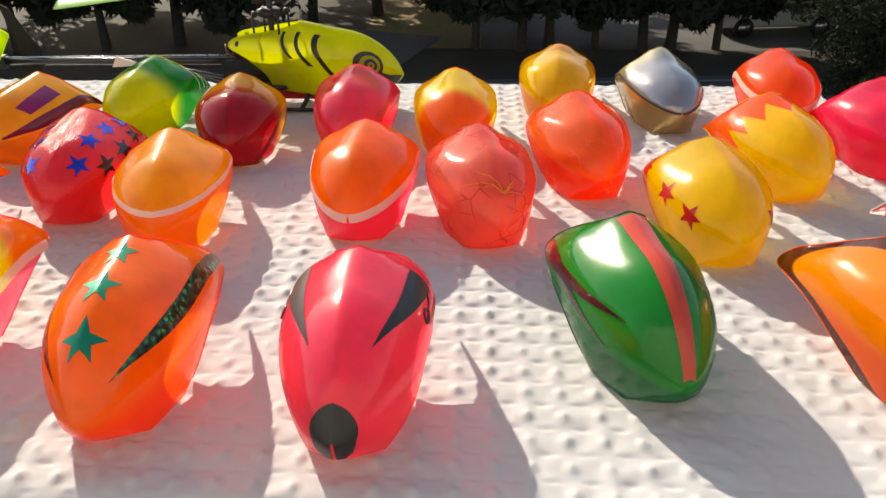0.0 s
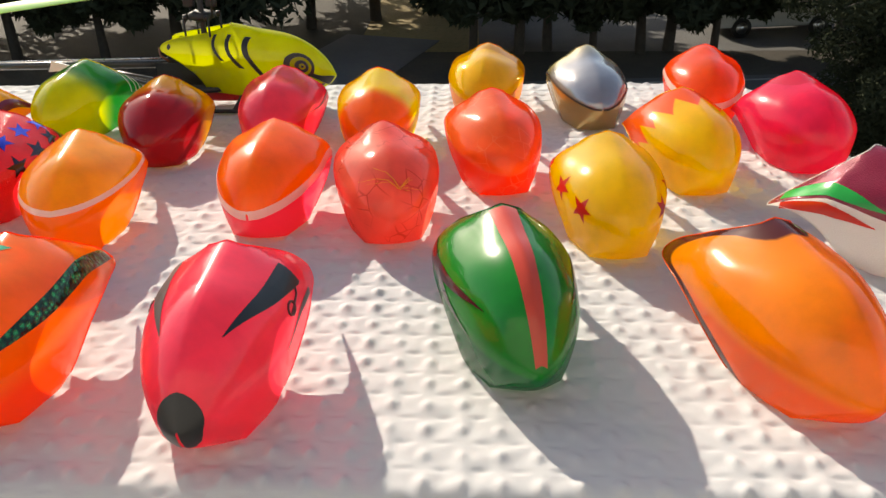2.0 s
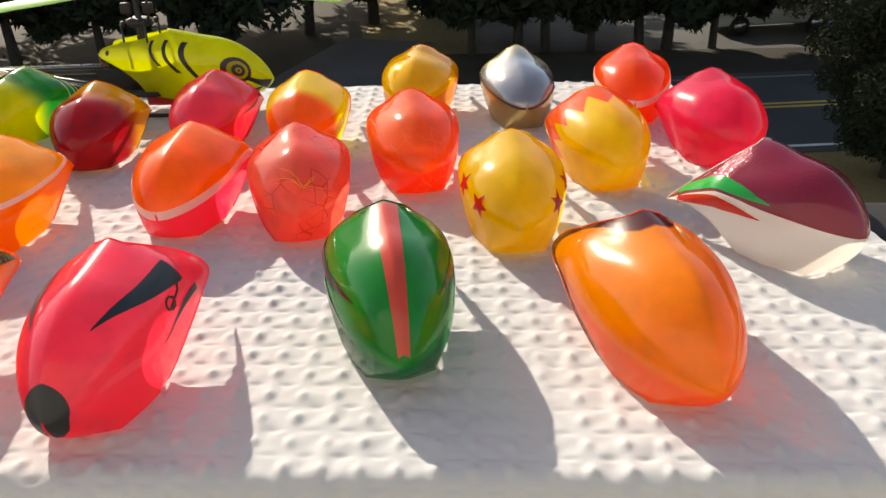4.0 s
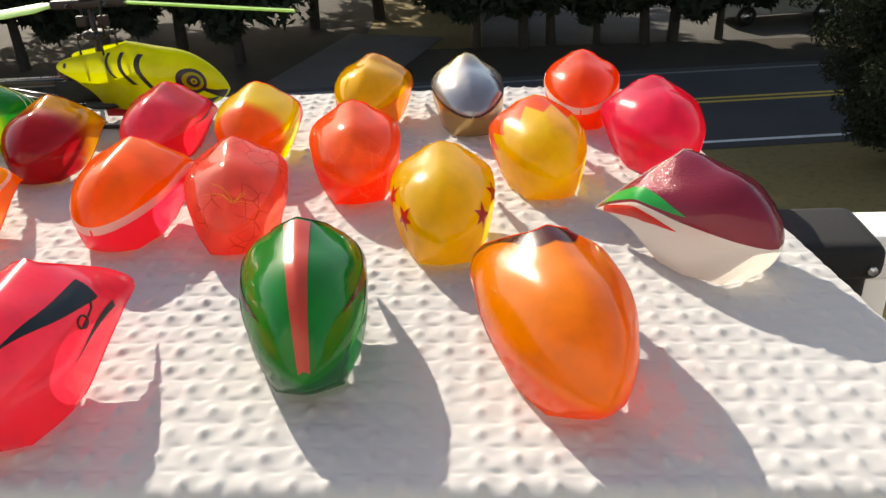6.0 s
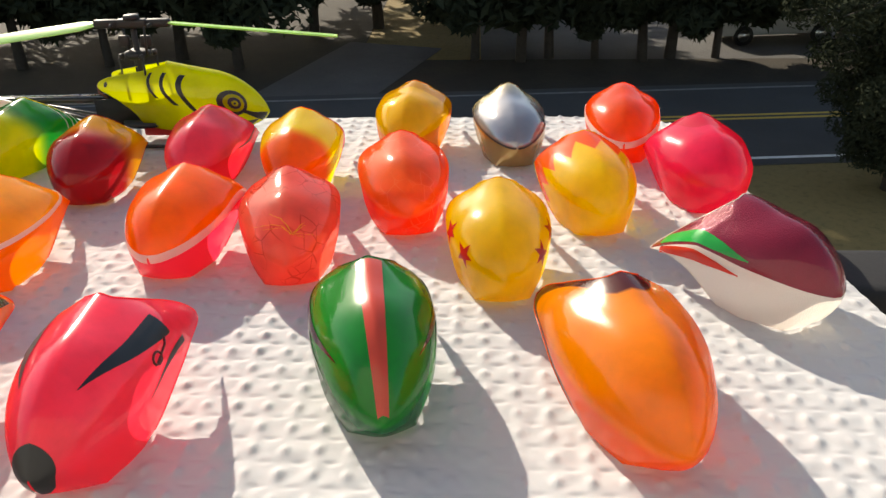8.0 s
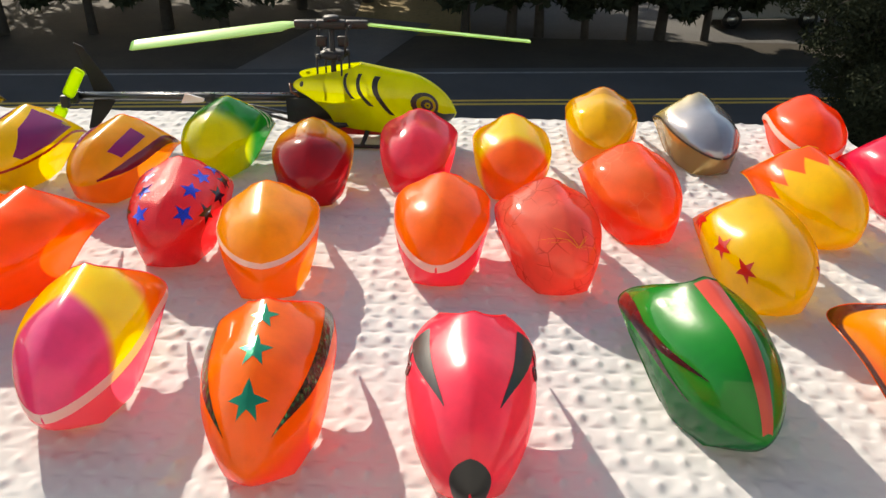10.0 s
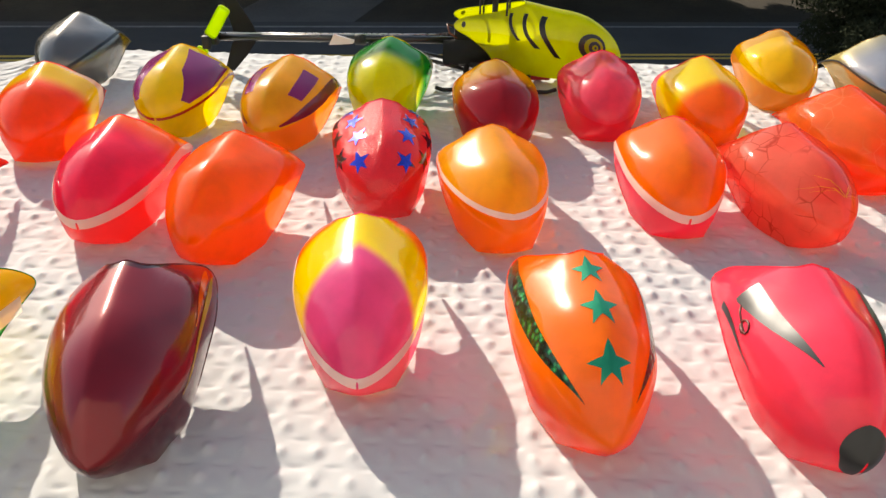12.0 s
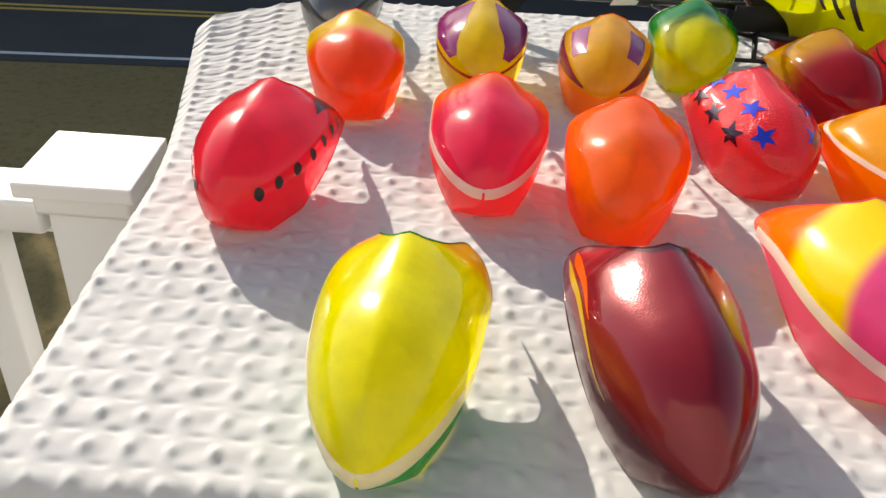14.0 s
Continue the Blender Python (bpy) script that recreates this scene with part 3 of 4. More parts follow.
BROWN_INK = plain("brown_ink", lin("5a1a14"), 0.4)
sh = long_shell(seed=5)
ob = canopy(0.003, 0.318, 1, sh, paint("coral_pink", "fb4a68", [("a", 0.55, 0.7, "fa3f5c")]), "coral pink canopy with a black nose and slanted black eyes")
decal("nose", sh.cap(lambda v: 0.002 + 0.072 * math.sqrt(max(0.0, 1 - (v / 0.765) ** 2))), INK, ob, "black painted nose")
for q in (1, -1):
    decal("eye", sh.band([(0.27, q * 0.20, 0.003), (0.45, q * 0.29, 0.05), (0.60, q * 0.34, 0.085), (0.615, q * 0.34, 0.08)]), INK, ob, "slanted black eye")
    decal("brow", sh.band([(0.42, q * 0.62, 0.003), (0.55, q * 0.55, 0.022), (0.68, q * 0.54, 0.03)]), INK, ob, "small black mark")
    loop = [(0.50 + 0.020 * math.cos(0.7 + k * 0.62) + 0.004 * k / 10, q * (0.455 + (0.030 + 0.001 * k) * math.sin(0.7 + k * 0.62))) for k in range(14)] + [(0.56, q * 0.44), (0.575, q * 0.41)]
    decal("curl", tube_bm([sh.on(a, b, 0.0002) for a, b in loop], 0.0008, 6), BROWN_INK, ob, "brown painted curl")

sh = long_shell(seed=6)
ob = canopy(0.171, 0.366, -10, sh, paint("leaf_green", "08962a", [("a", 0.60, 0.66, "0c7a3c"), ("trim", 0.90, 0.93, "2f7a1c")], 0.5), "bright green canopy with a red ridge stripe and dark hooks")
decal("ridge_stripe", sh.ridge_band(0.012, sh.peak - 0.02, 0.0035, 0.0085), film("salmon_red", lin("e0503c"), 0.35), ob, "salmon red stripe")
for q in (1, -1):
    decal("hook", sh.band([(0.30, q * 0.62, 0.003), (0.48, q * 0.55, 0.035), (0.72, q * 0.49, 0.075), (0.95, q * 0.47, 0.10)]), plain("dark_maroon_paint", lin("22090c"), 0.25, 0, 0.5), ob, "dark painted hook")
    decal("hook_barb", sh.band([(0.26, q * 0.36, 0.002), (0.42, q * 0.44, 0.025), (0.60, q * 0.51, 0.05)]), plain("dark_maroon_barb", lin("22090c"), 0.25, 0, 0.5), ob, "dark painted barb")

sh = long_shell(seed=7, L=0.184, W=0.088)
ob = canopy(0.331, 0.341, -12, sh, paint("amber_orange", "ff980c", [("a", 0.58, 0.7, "fd7410"), ("trim", 0.845, 0.87, "5a1c12")]), "amber orange canopy with a dark brown band round its cut edge")

# middle row
sh = short_shell(seed=11)
ob = canopy(-0.612, 0.485, 9, sh, paint("cherry_red", "f2304a", [("s", 0.60, 0.62, "ee3a30")]), "cherry pink canopy with a row of black windows")
for q in (1, -1):
    for k in range(9):
        s = 0.10 + 0.085 * k
        r = 0.0042 - 0.00025 * k
        pv = 0.0042 / ((sh.at(s, q * 0.54) - sh.at(s, q * 0.5)).length / 0.04)
        decal("window_dot", sh.patch([(s + r * 0.75 / sh.L * math.cos(j * math.tau / 10), q * 0.52 + pv * math.sin(j * math.tau / 10)) for j in range(10)], 2), INK, ob, "black oval")
    decal("brown_patch", sh.patch([(0.50, q * 0.33), (0.60, q * 0.22), (0.76, q * 0.24), (0.90, q * 0.38), (0.66, q * 0.37)], 4), plain("brown_patch_paint", lin("4a1812"), 0.3), ob, "brown painted patch")

sh = short_shell(seed=12)
ob = canopy(-0.458, 0.520, 3, sh, paint("magenta_orange", "f03868", [("s", 0.40, 0.58, "ff8a28"), ("a", 0.555, 0.56, "ff5a5c")], 0.62), "magenta and orange canopy with a white belt line")
belt(ob, sh, along(sh, 0.55), 0.0036, WHITE_TAPE)

sh = short_shell(seed=13, hump=0.03)
ob = canopy(-0.373, 0.496, 10, sh, paint("plain_orange", "ff7e14", [], 0.62), "plain bright orange translucent canopy")

sh = short_shell(seed=14)
ob = canopy(-0.250, 0.567, -4, sh, paint("red_glitter", "f4303c", [], 0.52, 0, 0.16, 0.1, 0.8), "glittering red canopy covered with blue foil stars")
# the lower row takes the darker foil, coloured as if in shade
for s, v, r in [(q, w * k, 0.0094) for w in (1, -1) for q, k in ((0.17, 0.26), (0.31, 0.20), (0.45, 0.22), (0.58, 0.26), (0.27, 0.46), (0.41, 0.45), (0.55, 0.44), (0.68, 0.42))]:
    decal("star", sh.star(s, v, r, s * 3), STAR_BLUE if abs(v) < 0.4 else STAR_BLUE_SHADED, ob, "blue foil star" if abs(v) < 0.4 else "blue foil star, coloured dark for shade")

sh = short_shell(seed=15)
ob = canopy(-0.156, 0.520, -8, sh, paint("sun_orange", "ffc018", [("low", -0.0395, -0.039, "ff9208")], 0.62), "sunny orange canopy with a thin white line")
belt(ob, sh, lambda s: 0.0395, 0.0018, WHITE_TAPE)

sh = short_shell(seed=16)
ob = canopy(-0.022, 0.547, 2, sh, paint("orange_over_pink", "ff8c14", [("a", 0.555, 0.56, "f84a72")], 0.62), "orange canopy with a pink belly and white belt line")
belt(ob, sh, along(sh, 0.55), 0.0034, WHITE_TAPE)

sh = short_shell(seed=17)
ob = canopy(0.082, 0.538, -9, sh, paint("salmon_crackle", "fa7c62", [("s", 0.62, 0.7, "f8583a")], 0.62, 0.24, 0.1, 0, 0, "c8401c"), "salmon red see-through canopy with crackled paint")
GOLD_LINE = film("yellow_crack", lin("e8b030"), 0.4)
for k in range(9):
    ang = k * math.tau / 9 + 0.3 * math.sin(k * 2.3)
    r = 0.9 + 0.35 * math.sin(k * 5.1)
    pts = [(0.10 + 0.085 * r * f * (1 + math.sin(ang)) * 0.8 + 0.004 * math.sin(9 * f + k), 0.10 + 0.36 * r * f * math.cos(ang)) for f in (0.05, 0.3, 0.55, 0.8, 1.0)]
    verts = [sh.on(a, b - 0.008 * (1.1 - i / 4), 0.0005) for i, (a, b) in enumerate(pts)] + [sh.on(a, b + 0.008 * (1.1 - i / 4), 0.0005) for i, (a, b) in enumerate(pts)]
    decal("crack_line", (verts, [(i, i + 1, 6 + i, 5 + i) for i in range(4)]), GOLD_LINE, ob, "thin yellow crack line")

sh = short_shell(seed=18)
ob = canopy(0.168, 0.627, -8, sh, paint("clear_orange", "ff8038", [("a", 0.6, 0.64, "ff5a20")], 0.62, 0.26, 0.1, 0, 0, "ffa060"), "glossy see-through orange canopy")

sh = short_shell(seed=19)
ob = canopy(0.246, 0.515, -2, sh, paint("gold_yellow", "f6d404", [("s", 0.60, 0.62, "f0942a")], 0.62), "golden yellow canopy with red painted stars")
for q in (1, -1):
    for s in (0.20, 0.36, 0.62, 0.68):
        decal("star", sh.star(s, q * 0.50, 0.0098, 0.2), STAR_RED, ob, "dark red painted star")

sh = short_shell(seed=20)
ob = canopy(0.335, 0.627, -8, sh, paint("yellow_burst", "f8dc08", [("burst", 0.46, 0.48, "fa7018")], 0.62), "yellow canopy with a jagged orange tail")

sh = short_shell(seed=21, L=0.142, W=0.088, H=0.076)
ob = canopy(0.462, 0.490, -36, sh, paint("maroon_over_white", "8e2038", [("a", 0.50, 0.505, "efebe4")], 0.4, 0, 0.14, 0.15, 0.5), "canopy with maroon top, green band and white belly")
for q in (1, -1):
    decal("green_band", sh.band([(0.34, q * 0.44, 0.004), (0.5, q * 0.42, 0.055), (0.9, q * 0.38, 0.07)]), film("green_band_paint", lin("1fb24c"), 0.35), ob, "bright green band")
    decal("red_wedge", sh.band([(0.36, q * 0.60, 0.004), (0.55, q * 0.60, 0.05), (0.88, q * 0.57, 0.055)]), film("red_wedge_paint", lin("d8301e"), 0.3), ob, "red painted wedge")
    decal("dot", sh.patch([(0.86 + 0.018 * math.cos(k * math.tau / 10), q * 0.50 + 0.022 * math.sin(k * math.tau / 10)) for k in range(10)], 2), INK, ob, "black dot")

# back row
small = dict(L=0.148, W=0.081, H=0.066)
sh = short_shell(seed=30, L=0.135, W=0.080, H=0.064)
ob = canopy(-0.596, 0.820, 2, sh, paint("silver_over_yellow", "807e78", [("a", 0.42, 0.43, "d0a818"), ("s", 0.62, 0.54, "74726e")], 0.15, 0, 0.2, 0.6, 0.2), "silver canopy with a yellow side panel")
belt(ob, sh, along(sh, 0.42), 0.0012, INK)
sh = short_shell(seed=31, **small)
ob = canopy(-0.556, 0.652, -6, sh, paint("orange_fade", "ff5c1a", [("s", 0.32, 0.44, "f4dc10"), ("s", 0.54, 0.56, "f2e6d8"), ("s", 0.68, 0.70, "b8402c")], 0.62), "orange canopy fading to yellow with a pale tail")
sh = short_shell(seed=32, **small)
ob = canopy(-0.460, 0.710, 3, sh, paint("canary_yellow", "f2d810", [], 0.62), "yellow canopy with purple triangles and a red line")
PURPLE = film("purple_paint", lin("8a2270"), 0.3)
for q in (1, -1):
    decal("triangle", sh.patch([(0.13, q * 0.36), (0.30, q * 0.14), (0.52, q * 0.07), (0.60, q * 0.48), (0.36, q * 0.50), (0.16, q * 0.48)], 6), PURPLE, ob, "purple triangle")
    decal("blaze", sh.patch([(0.76, q * 0.55), (0.92, q * 0.36), (0.90, q * 0.46)], 3), film("orange_blaze", lin("f0501c"), 0.3), ob, "orange blaze")
belt(ob, sh, along(sh, 0.56), 0.0013, film("red_line_paint", lin("a8281c"), 0.3), "red_line", "red painted line")
sh = short_shell(seed=33, **small)
ob = canopy(-0.360, 0.688, 10, sh, paint("mustard_yellow", "eec018", [("a", 0.56, 0.60, "fa9a28")], 0.62), "mustard yellow canopy with purple windows and band")
for q in (1, -1):
    decal("window", sh.patch([(0.22, q * 0.20), (0.46, q * 0.15), (0.47, q * 0.31), (0.25, q * 0.36)], 4), PURPLE, ob, "purple window")
    decal("purple_band", sh.band([(0.06, q * 0.50, 0.03), (0.30, q * 0.50, 0.08), (0.85, q * 0.49, 0.07)]), film("dull_purple", lin("7a2440"), 0.3), ob, "purple band")
sh = short_shell(seed=34, **small)
ob = canopy(-0.267, 0.752, 8, sh, paint("yellow_green_fade", "f0e800", [("s", 0.26, 0.42, "0f9a34")], 0.62), "yellow canopy fading to green with white pinstripes")
for q in (1, -1):
    for s in (0.60, 0.67, 0.74):
        decal("pinstripe", sh.patch([(s, q * 0.18), (s + 0.012, q * 0.18), (s + 0.012, q * 0.62), (s, q * 0.62)], 8), WHITE_TAPE, ob, "white pinstripe")
sh = short_shell(seed=35, **small)
ob = canopy(-0.150, 0.690, -4, sh, paint("wine_to_yellow", "b8202c", [("s", 0.30, 0.50, "ecb818")], 0.62, 0.22, 0.1), "wine red see-through canopy fading to yellow")
sh = short_shell(seed=36, **small)
ob = canopy(-0.052, 0.725, 3, sh, paint("candy_pink", "ff5876", [("a", 0.57, 0.6, "fb3450")], 0.62), "candy pink canopy with a thin black mark")
for q in (1, -1):
    decal("black_mark", sh.band([(0.30, q * 0.56, 0.002), (0.5, q * 0.62, 0.014), (0.66, q * 0.50, 0.012)]), INK, ob, "thin black mark")
sh = short_shell(seed=37, **small)
ob = canopy(0.050, 0.714, -1, sh, paint("orange_yellow_pink", "ff7a18", [("s", 0.22, 0.32, "f8e810"), ("s", 0.56, 0.60, "f68aa0")], 0.62), "orange and yellow canopy with a pink tail")
sh = short_shell(seed=38, **small)
ob = canopy(0.150, 0.812, 6, sh, paint("gold", "f4c80c", [("s", 0.44, 0.46, "d8a410"), ("a", 0.57, 0.6, "f2a02c")], 0.45, 0.05, 0.1, 0.2), "glossy gold canopy with an amber belly")
sh = short_shell(seed=39, hump=0.13, L=0.158, W=0.078, H=0.068, knee=0.20, peak=0.50)
ob = canopy(0.266, 0.788, -4, sh, paint("silver_chrome", "9c9ea4", [("s", 0.34, 0.60, "d8c47a"), ("a", 0.53, 0.535, "b89c62")], 0.2, 0, 0.16, 0.55), "silver and pale gold canopy with black lines")
belt(ob, sh, along(sh, 0.53), 0.0009, INK)
decal("black_flash", sh.patch([(0.62, 0.0), (0.7, 0.1), (0.75, 0.06), (0.74, -0.06), (0.7, -0.1)], 4), INK, ob, "black flash")
sh = short_shell(seed=40, **small)
ob = canopy(0.378, 0.800, 7, sh, paint("vivid_orange", "ff6410", [], 0.62), "vivid orange canopy with a white belt line")
belt(ob, sh, along(sh, 0.56), 0.0034, WHITE_TAPE)
sh = short_shell(seed=41, L=0.150, W=0.087, H=0.072)
ob = canopy(0.445, 0.675, -6, sh, paint("hot_pink", "fb2f64", [("trim", 0.72, 0.74, "f02850")], 0.62), "hot pink translucent canopy")

# ---- model helicopter behind the canopies ----
HY = 0.885
heli = thing("model_helicopter", pose(-0.150, HY, -0.010), "radio-controlled helicopter with a yellow fish-faced canopy and lime blades", "model helicopter")
YELLOW = paint("fish_yellow", "d8dc0c", [("s", 0.72, 0.74, "c8cc10")], 0.6)
hs = Shell(0.187, 0.058, 0.072, nose=0.38, knee=0.25, peak=0.50, hump=0.05, keel=0.30, waist=0.55, foot=0.60, ridge=0.2, fall=0.16, lead=0.086, back=0.22, seed=50)
pod = part("canopy", hs.mesh(YELLOW), YELLOW, heli, "yellow canopy painted with a fish face")
pod.matrix_basis = pose(0.052, 0, 0.024, 7, 0, 90)
part("canopy_edge", hs.rim(), YELLOW, pod)


def spot(cs, cv, r, k=20):
    pv = (hs.at(cs, cv + 0.02) - hs.at(cs, cv - 0.02)).length / 0.04
    return [(cs + r / hs.L * math.cos(j * math.tau / k), cv + r / pv * math.sin(j * math.tau / k)) for j in range(k)]


for q in (1, -1):
    for nm, r, mat_, up in (("eye_ring", 0.0135, INK, 0.0004), ("eye_white", 0.0095, YELLOW, 0.0007), ("pupil_ring", 0.0062, INK, 0.001), ("pupil", 0.0030, YELLOW, 0.0013), ("pupil_dot", 0.0013, INK, 0.0016)):
        decal(nm, hs.patch(spot(0.235, q * 0.48, r), 4, up), mat_, pod, "painted fish eye")
    for k, s in enumerate((0.42, 0.49, 0.57)):
        pts = [(s + 0.030 * (1 - ((j - 5) / 5) ** 2) - 0.06 * (j / 10), q * (0.20 + (0.52 - 0.06 * k) * j / 10)) for j in range(11)]
        n = len(pts)
        verts = [hs.on(a - 0.010, b) for a, b in pts] + [hs.on(a + 0.010, b) for a, b in pts]
        decal("gill_stripe", (verts, [(i, i + 1, n + i + 1, n + i) for i in range(n - 1)]), INK, pod, "black painted gill stripe")
    decal("mouth", hs.band([(0.012, q * 0.62, 0.10), (0.10, q * 0.62, 0.045), (0.22, q * 0.56, 0.03)], 16), INK, pod, "black painted mouth")
    decal("lip", hs.band([(0.05, q * 0.75, 0.06), (0.14, q * 0.76, 0.03), (0.24, q * 0.66, 0.03)], 16), INK, pod, "black painted lip")
    decal("mount_hole", hs.patch(spot(0.93, q * 0.42, 0.0032, 10), 2), INK, pod, "black mounting grommet")
# mechanics
part("frame", box_bm(-0.005, 0, 0.052, 0.075, 0.018, 0.040, 0.003), MATTE, heli)
part("frame_plate", box_bm(-0.012, -0.012, 0.046, 0.085, 0.0015, 0.026), MATTE, heli)
part("frame_plate", box_bm(-0.012, 0.012, 0.046, 0.085, 0.0015, 0.026), MATTE, heli)
part("battery", box_bm(0.030, 0, 0.022, 0.070, 0.020, 0.014, 0.003), RED_FILM, heli, "red wrapped battery")
part("main_gear", tube_bm([(0, 0, 0.030), (0, 0, 0.035)], 0.028, 28), BLACK, heli)
part("motor", tube_bm([(0.026, 0, 0.030), (0.026, 0, 0.050)], 0.011, 18), STEEL, heli)
part("main_shaft", tube_bm([(0, 0, 0.03), (0, 0, 0.146)], 0.0032, 12), BLACK, heli)
swash = part("swashplate", tube_bm([(0, 0, 0.103), (0, 0, 0.105), (0, 0, 0.110), (0, 0, 0.112)], [0.010, 0.014, 0.014, 0.009], 20), BLACK, heli)
for k in range(4):
    a = k * math.pi / 2 + 0.6
    part("ball_link", tube_bm([(0.016 * math.cos(a), 0.016 * math.sin(a), 0.107), (0.020 * math.cos(a), 0.020 * math.sin(a), 0.107)], 0.0034, 8), BLACK, heli)
    part("push_rod", tube_bm([(0.020 * math.cos(a), 0.020 * math.sin(a), 0.072), (0.020 * math.cos(a), 0.020 * math.sin(a), 0.107)], 0.0012, 6), BLACK, heli)
for q in (1, -1):
    part("follower_arm", box_bm(q * 0.012, 0, 0.122, 0.012, 0.006, 0.012, 0.002), BLACK, heli)
    part("upper_link", tube_bm([(q * 0.015, -q * 0.012, 0.108), (q * 0.018, -q * 0.014, 0.140)], 0.0013, 6), BLACK, heli)
head = part("rotor_head", box_bm(0, 0, 0.141, 0.034, 0.012, 0.010, 0.003), BLACK, heli)
part("head_button", tube_bm([(0, 0, 0.146), (0, 0, 0.150)], [0.009, 0.008], 18), BLACK, heli)
ANG = radians(4)
for q, tw, sag in ((1, -11, 0.019), (-1, 17, 0.025)):
    turn = Matrix.Rotation(ANG, 4, "Z")
    grip = part("blade_grip", box_bm(q * 0.028, 0, 0.141, 0.026, 0.010, 0.009, 0.0025, 2, None), BLACK, heli)
    grip.matrix_basis = turn
    arm = part("pitch_arm", tube_bm([(q * 0.022, 0, 0.141), (q * 0.020, -0.014, 0.140)], 0.002, 8), BLACK, grip)
    xs = [0.036, 0.043, 0.055, 0.10, 0.16, 0.218, 0.222]
    ch = [0.004, 0.006, 0.011, 0.0115, 0.0115, 0.0110, 0.009]
    verts, faces = [], []
    for x, c in zip(xs, ch):
        drop = -sag * (x - 0.036) / 0.19
        t = radians(tw)
        for j in range(10):
            aa = j * math.tau / 10
            yy, zz = c * math.cos(aa), 0.0014 * math.sin(aa) * (1.3 + 0.5 * math.cos(aa))
            verts.append((q * x, yy * math.cos(t) - zz * math.sin(t), 0.141 + drop + yy * math.sin(t) + zz * math.cos(t)))
    for i in range(len(xs) - 1):
        for j in range(10):
            faces.append((i * 10 + j, i * 10 + (j + 1) % 10, (i + 1) * 10 + (j + 1) % 10, (i + 1) * 10 + j))
    faces += [tuple(range(10)), tuple(range((len(xs) - 1) * 10, len(xs) * 10))[::-1]]
    blade = part("main_blade", mesh_of("main_blade", verts, faces, LIME), LIME, heli, "lime green rotor blade")
    blade.matrix_basis = turn
# tail
part("tail_boom", tube_bm([(-0.035, 0, 0.055), (-0.305, 0, 0.052)], 0.0042, 12), CARBON, heli)
for q in (1, -1):
    part("boom_support", tube_bm([(-0.028, q * 0.012, 0.026), (-0.135, q * 0.004, 0.050)], 0.0020, 8), CARBON, heli)
    part("skid", tube_bm([(-0.062, q * 0.040, 0.016), (-0.054, q * 0.040, 0.0135), (0.058, q * 0.040, 0.0135), (0.068, q * 0.040, 0.017)], 0.0022, 8), BLACK, heli)
    for x in (-0.028, 0.040):
        part("strut", tube_bm([(x, q * 0.010, 0.030), (x - 0.002, q * 0.024, 0.022), (x - 0.006, q * 0.040, 0.0145)], [0.0032, 0.0028, 0.0024], 8), BLACK, heli)
bm = bmesh.new()
tri = [(-0.172, 0.060), (-0.150, 0.054), (-0.152, 0.050), (-0.178, 0.048)]
for yy in (-0.0065, -0.005):
    bm.faces.new([bm.verts.new((x, yy, z)) for x, z in tri])
bm.verts.ensure_lookup_table()
for i in range(4):
    bm.faces.new((bm.verts[i], bm.verts[(i + 1) % 4], bm.verts[4 + (i + 1) % 4], bm.verts[4 + i]))
part("boom_clamp", bm, ALU, heli, "white metal boom clamp", False)
part("boom_clamp_band", tube_bm([(-0.150, 0, 0.0535), (-0.138, 0, 0.0535)], 0.0062, 12), BLACK, heli)
part("tail_push_rod", tube_bm([(-0.05, -0.006, 0.063), (-0.298, -0.006, 0.058)], 0.0009, 6), STEEL, heli)
bm = bmesh.new()
fin = [(-0.296, 0.113), (-0.286, 0.108), (-0.262, 0.066), (-0.256, 0.050), (-0.270, 0.030), (-0.286, 0.012), (-0.297, 0.010), (-0.288, 0.036), (-0.282, 0.052), (-0.286, 0.072)]
for yy in (0.006, 0.0078):
    bm.faces.new([bm.verts.new((x, yy, z)) for x, z in fin])
bm.verts.ensure_lookup_table()
m = len(fin)
for i in range(m):
    bm.faces.new((bm.verts[i], bm.verts[(i + 1) % m], bm.verts[m + (i + 1) % m], bm.verts[m + i]))
part("tail_fin", bm, MATTE, heli, "black carbon tail fin", False)
part("tail_box", box_bm(-0.304, -0.002, 0.052, 0.014, 0.014, 0.014, 0.002), BLACK, heli)
part("tail_shaft", tube_bm([(-0.306, 0, 0.052), (-0.306, -0.022, 0.052)], 0.0018, 8), STEEL, heli)
part("tail_hub", box_bm(-0.306, -0.020, 0.052, 0.009, 0.008, 0.014, 0.002), BLACK, heli)
for q in (1, -1):
    bl = part("tail_blade", box_bm(0, 0, q * 0.026, 0.013, 0.0022, 0.036, 0.004, 3), NEON, heli, "neon yellow tail blade")
    bl.matrix_basis = pose(-0.306, -0.020, 0.052, 0, 32, 0)
part("cable", tube_bm([(-0.040, -0.008, 0.060), (-0.048, -0.010, 0.066), (-0.050, -0.006, 0.074), (-0.044, 0, 0.070)], 0.0014, 6), plain("brown_cable", lin("6a3a24"), 0.5), heli)


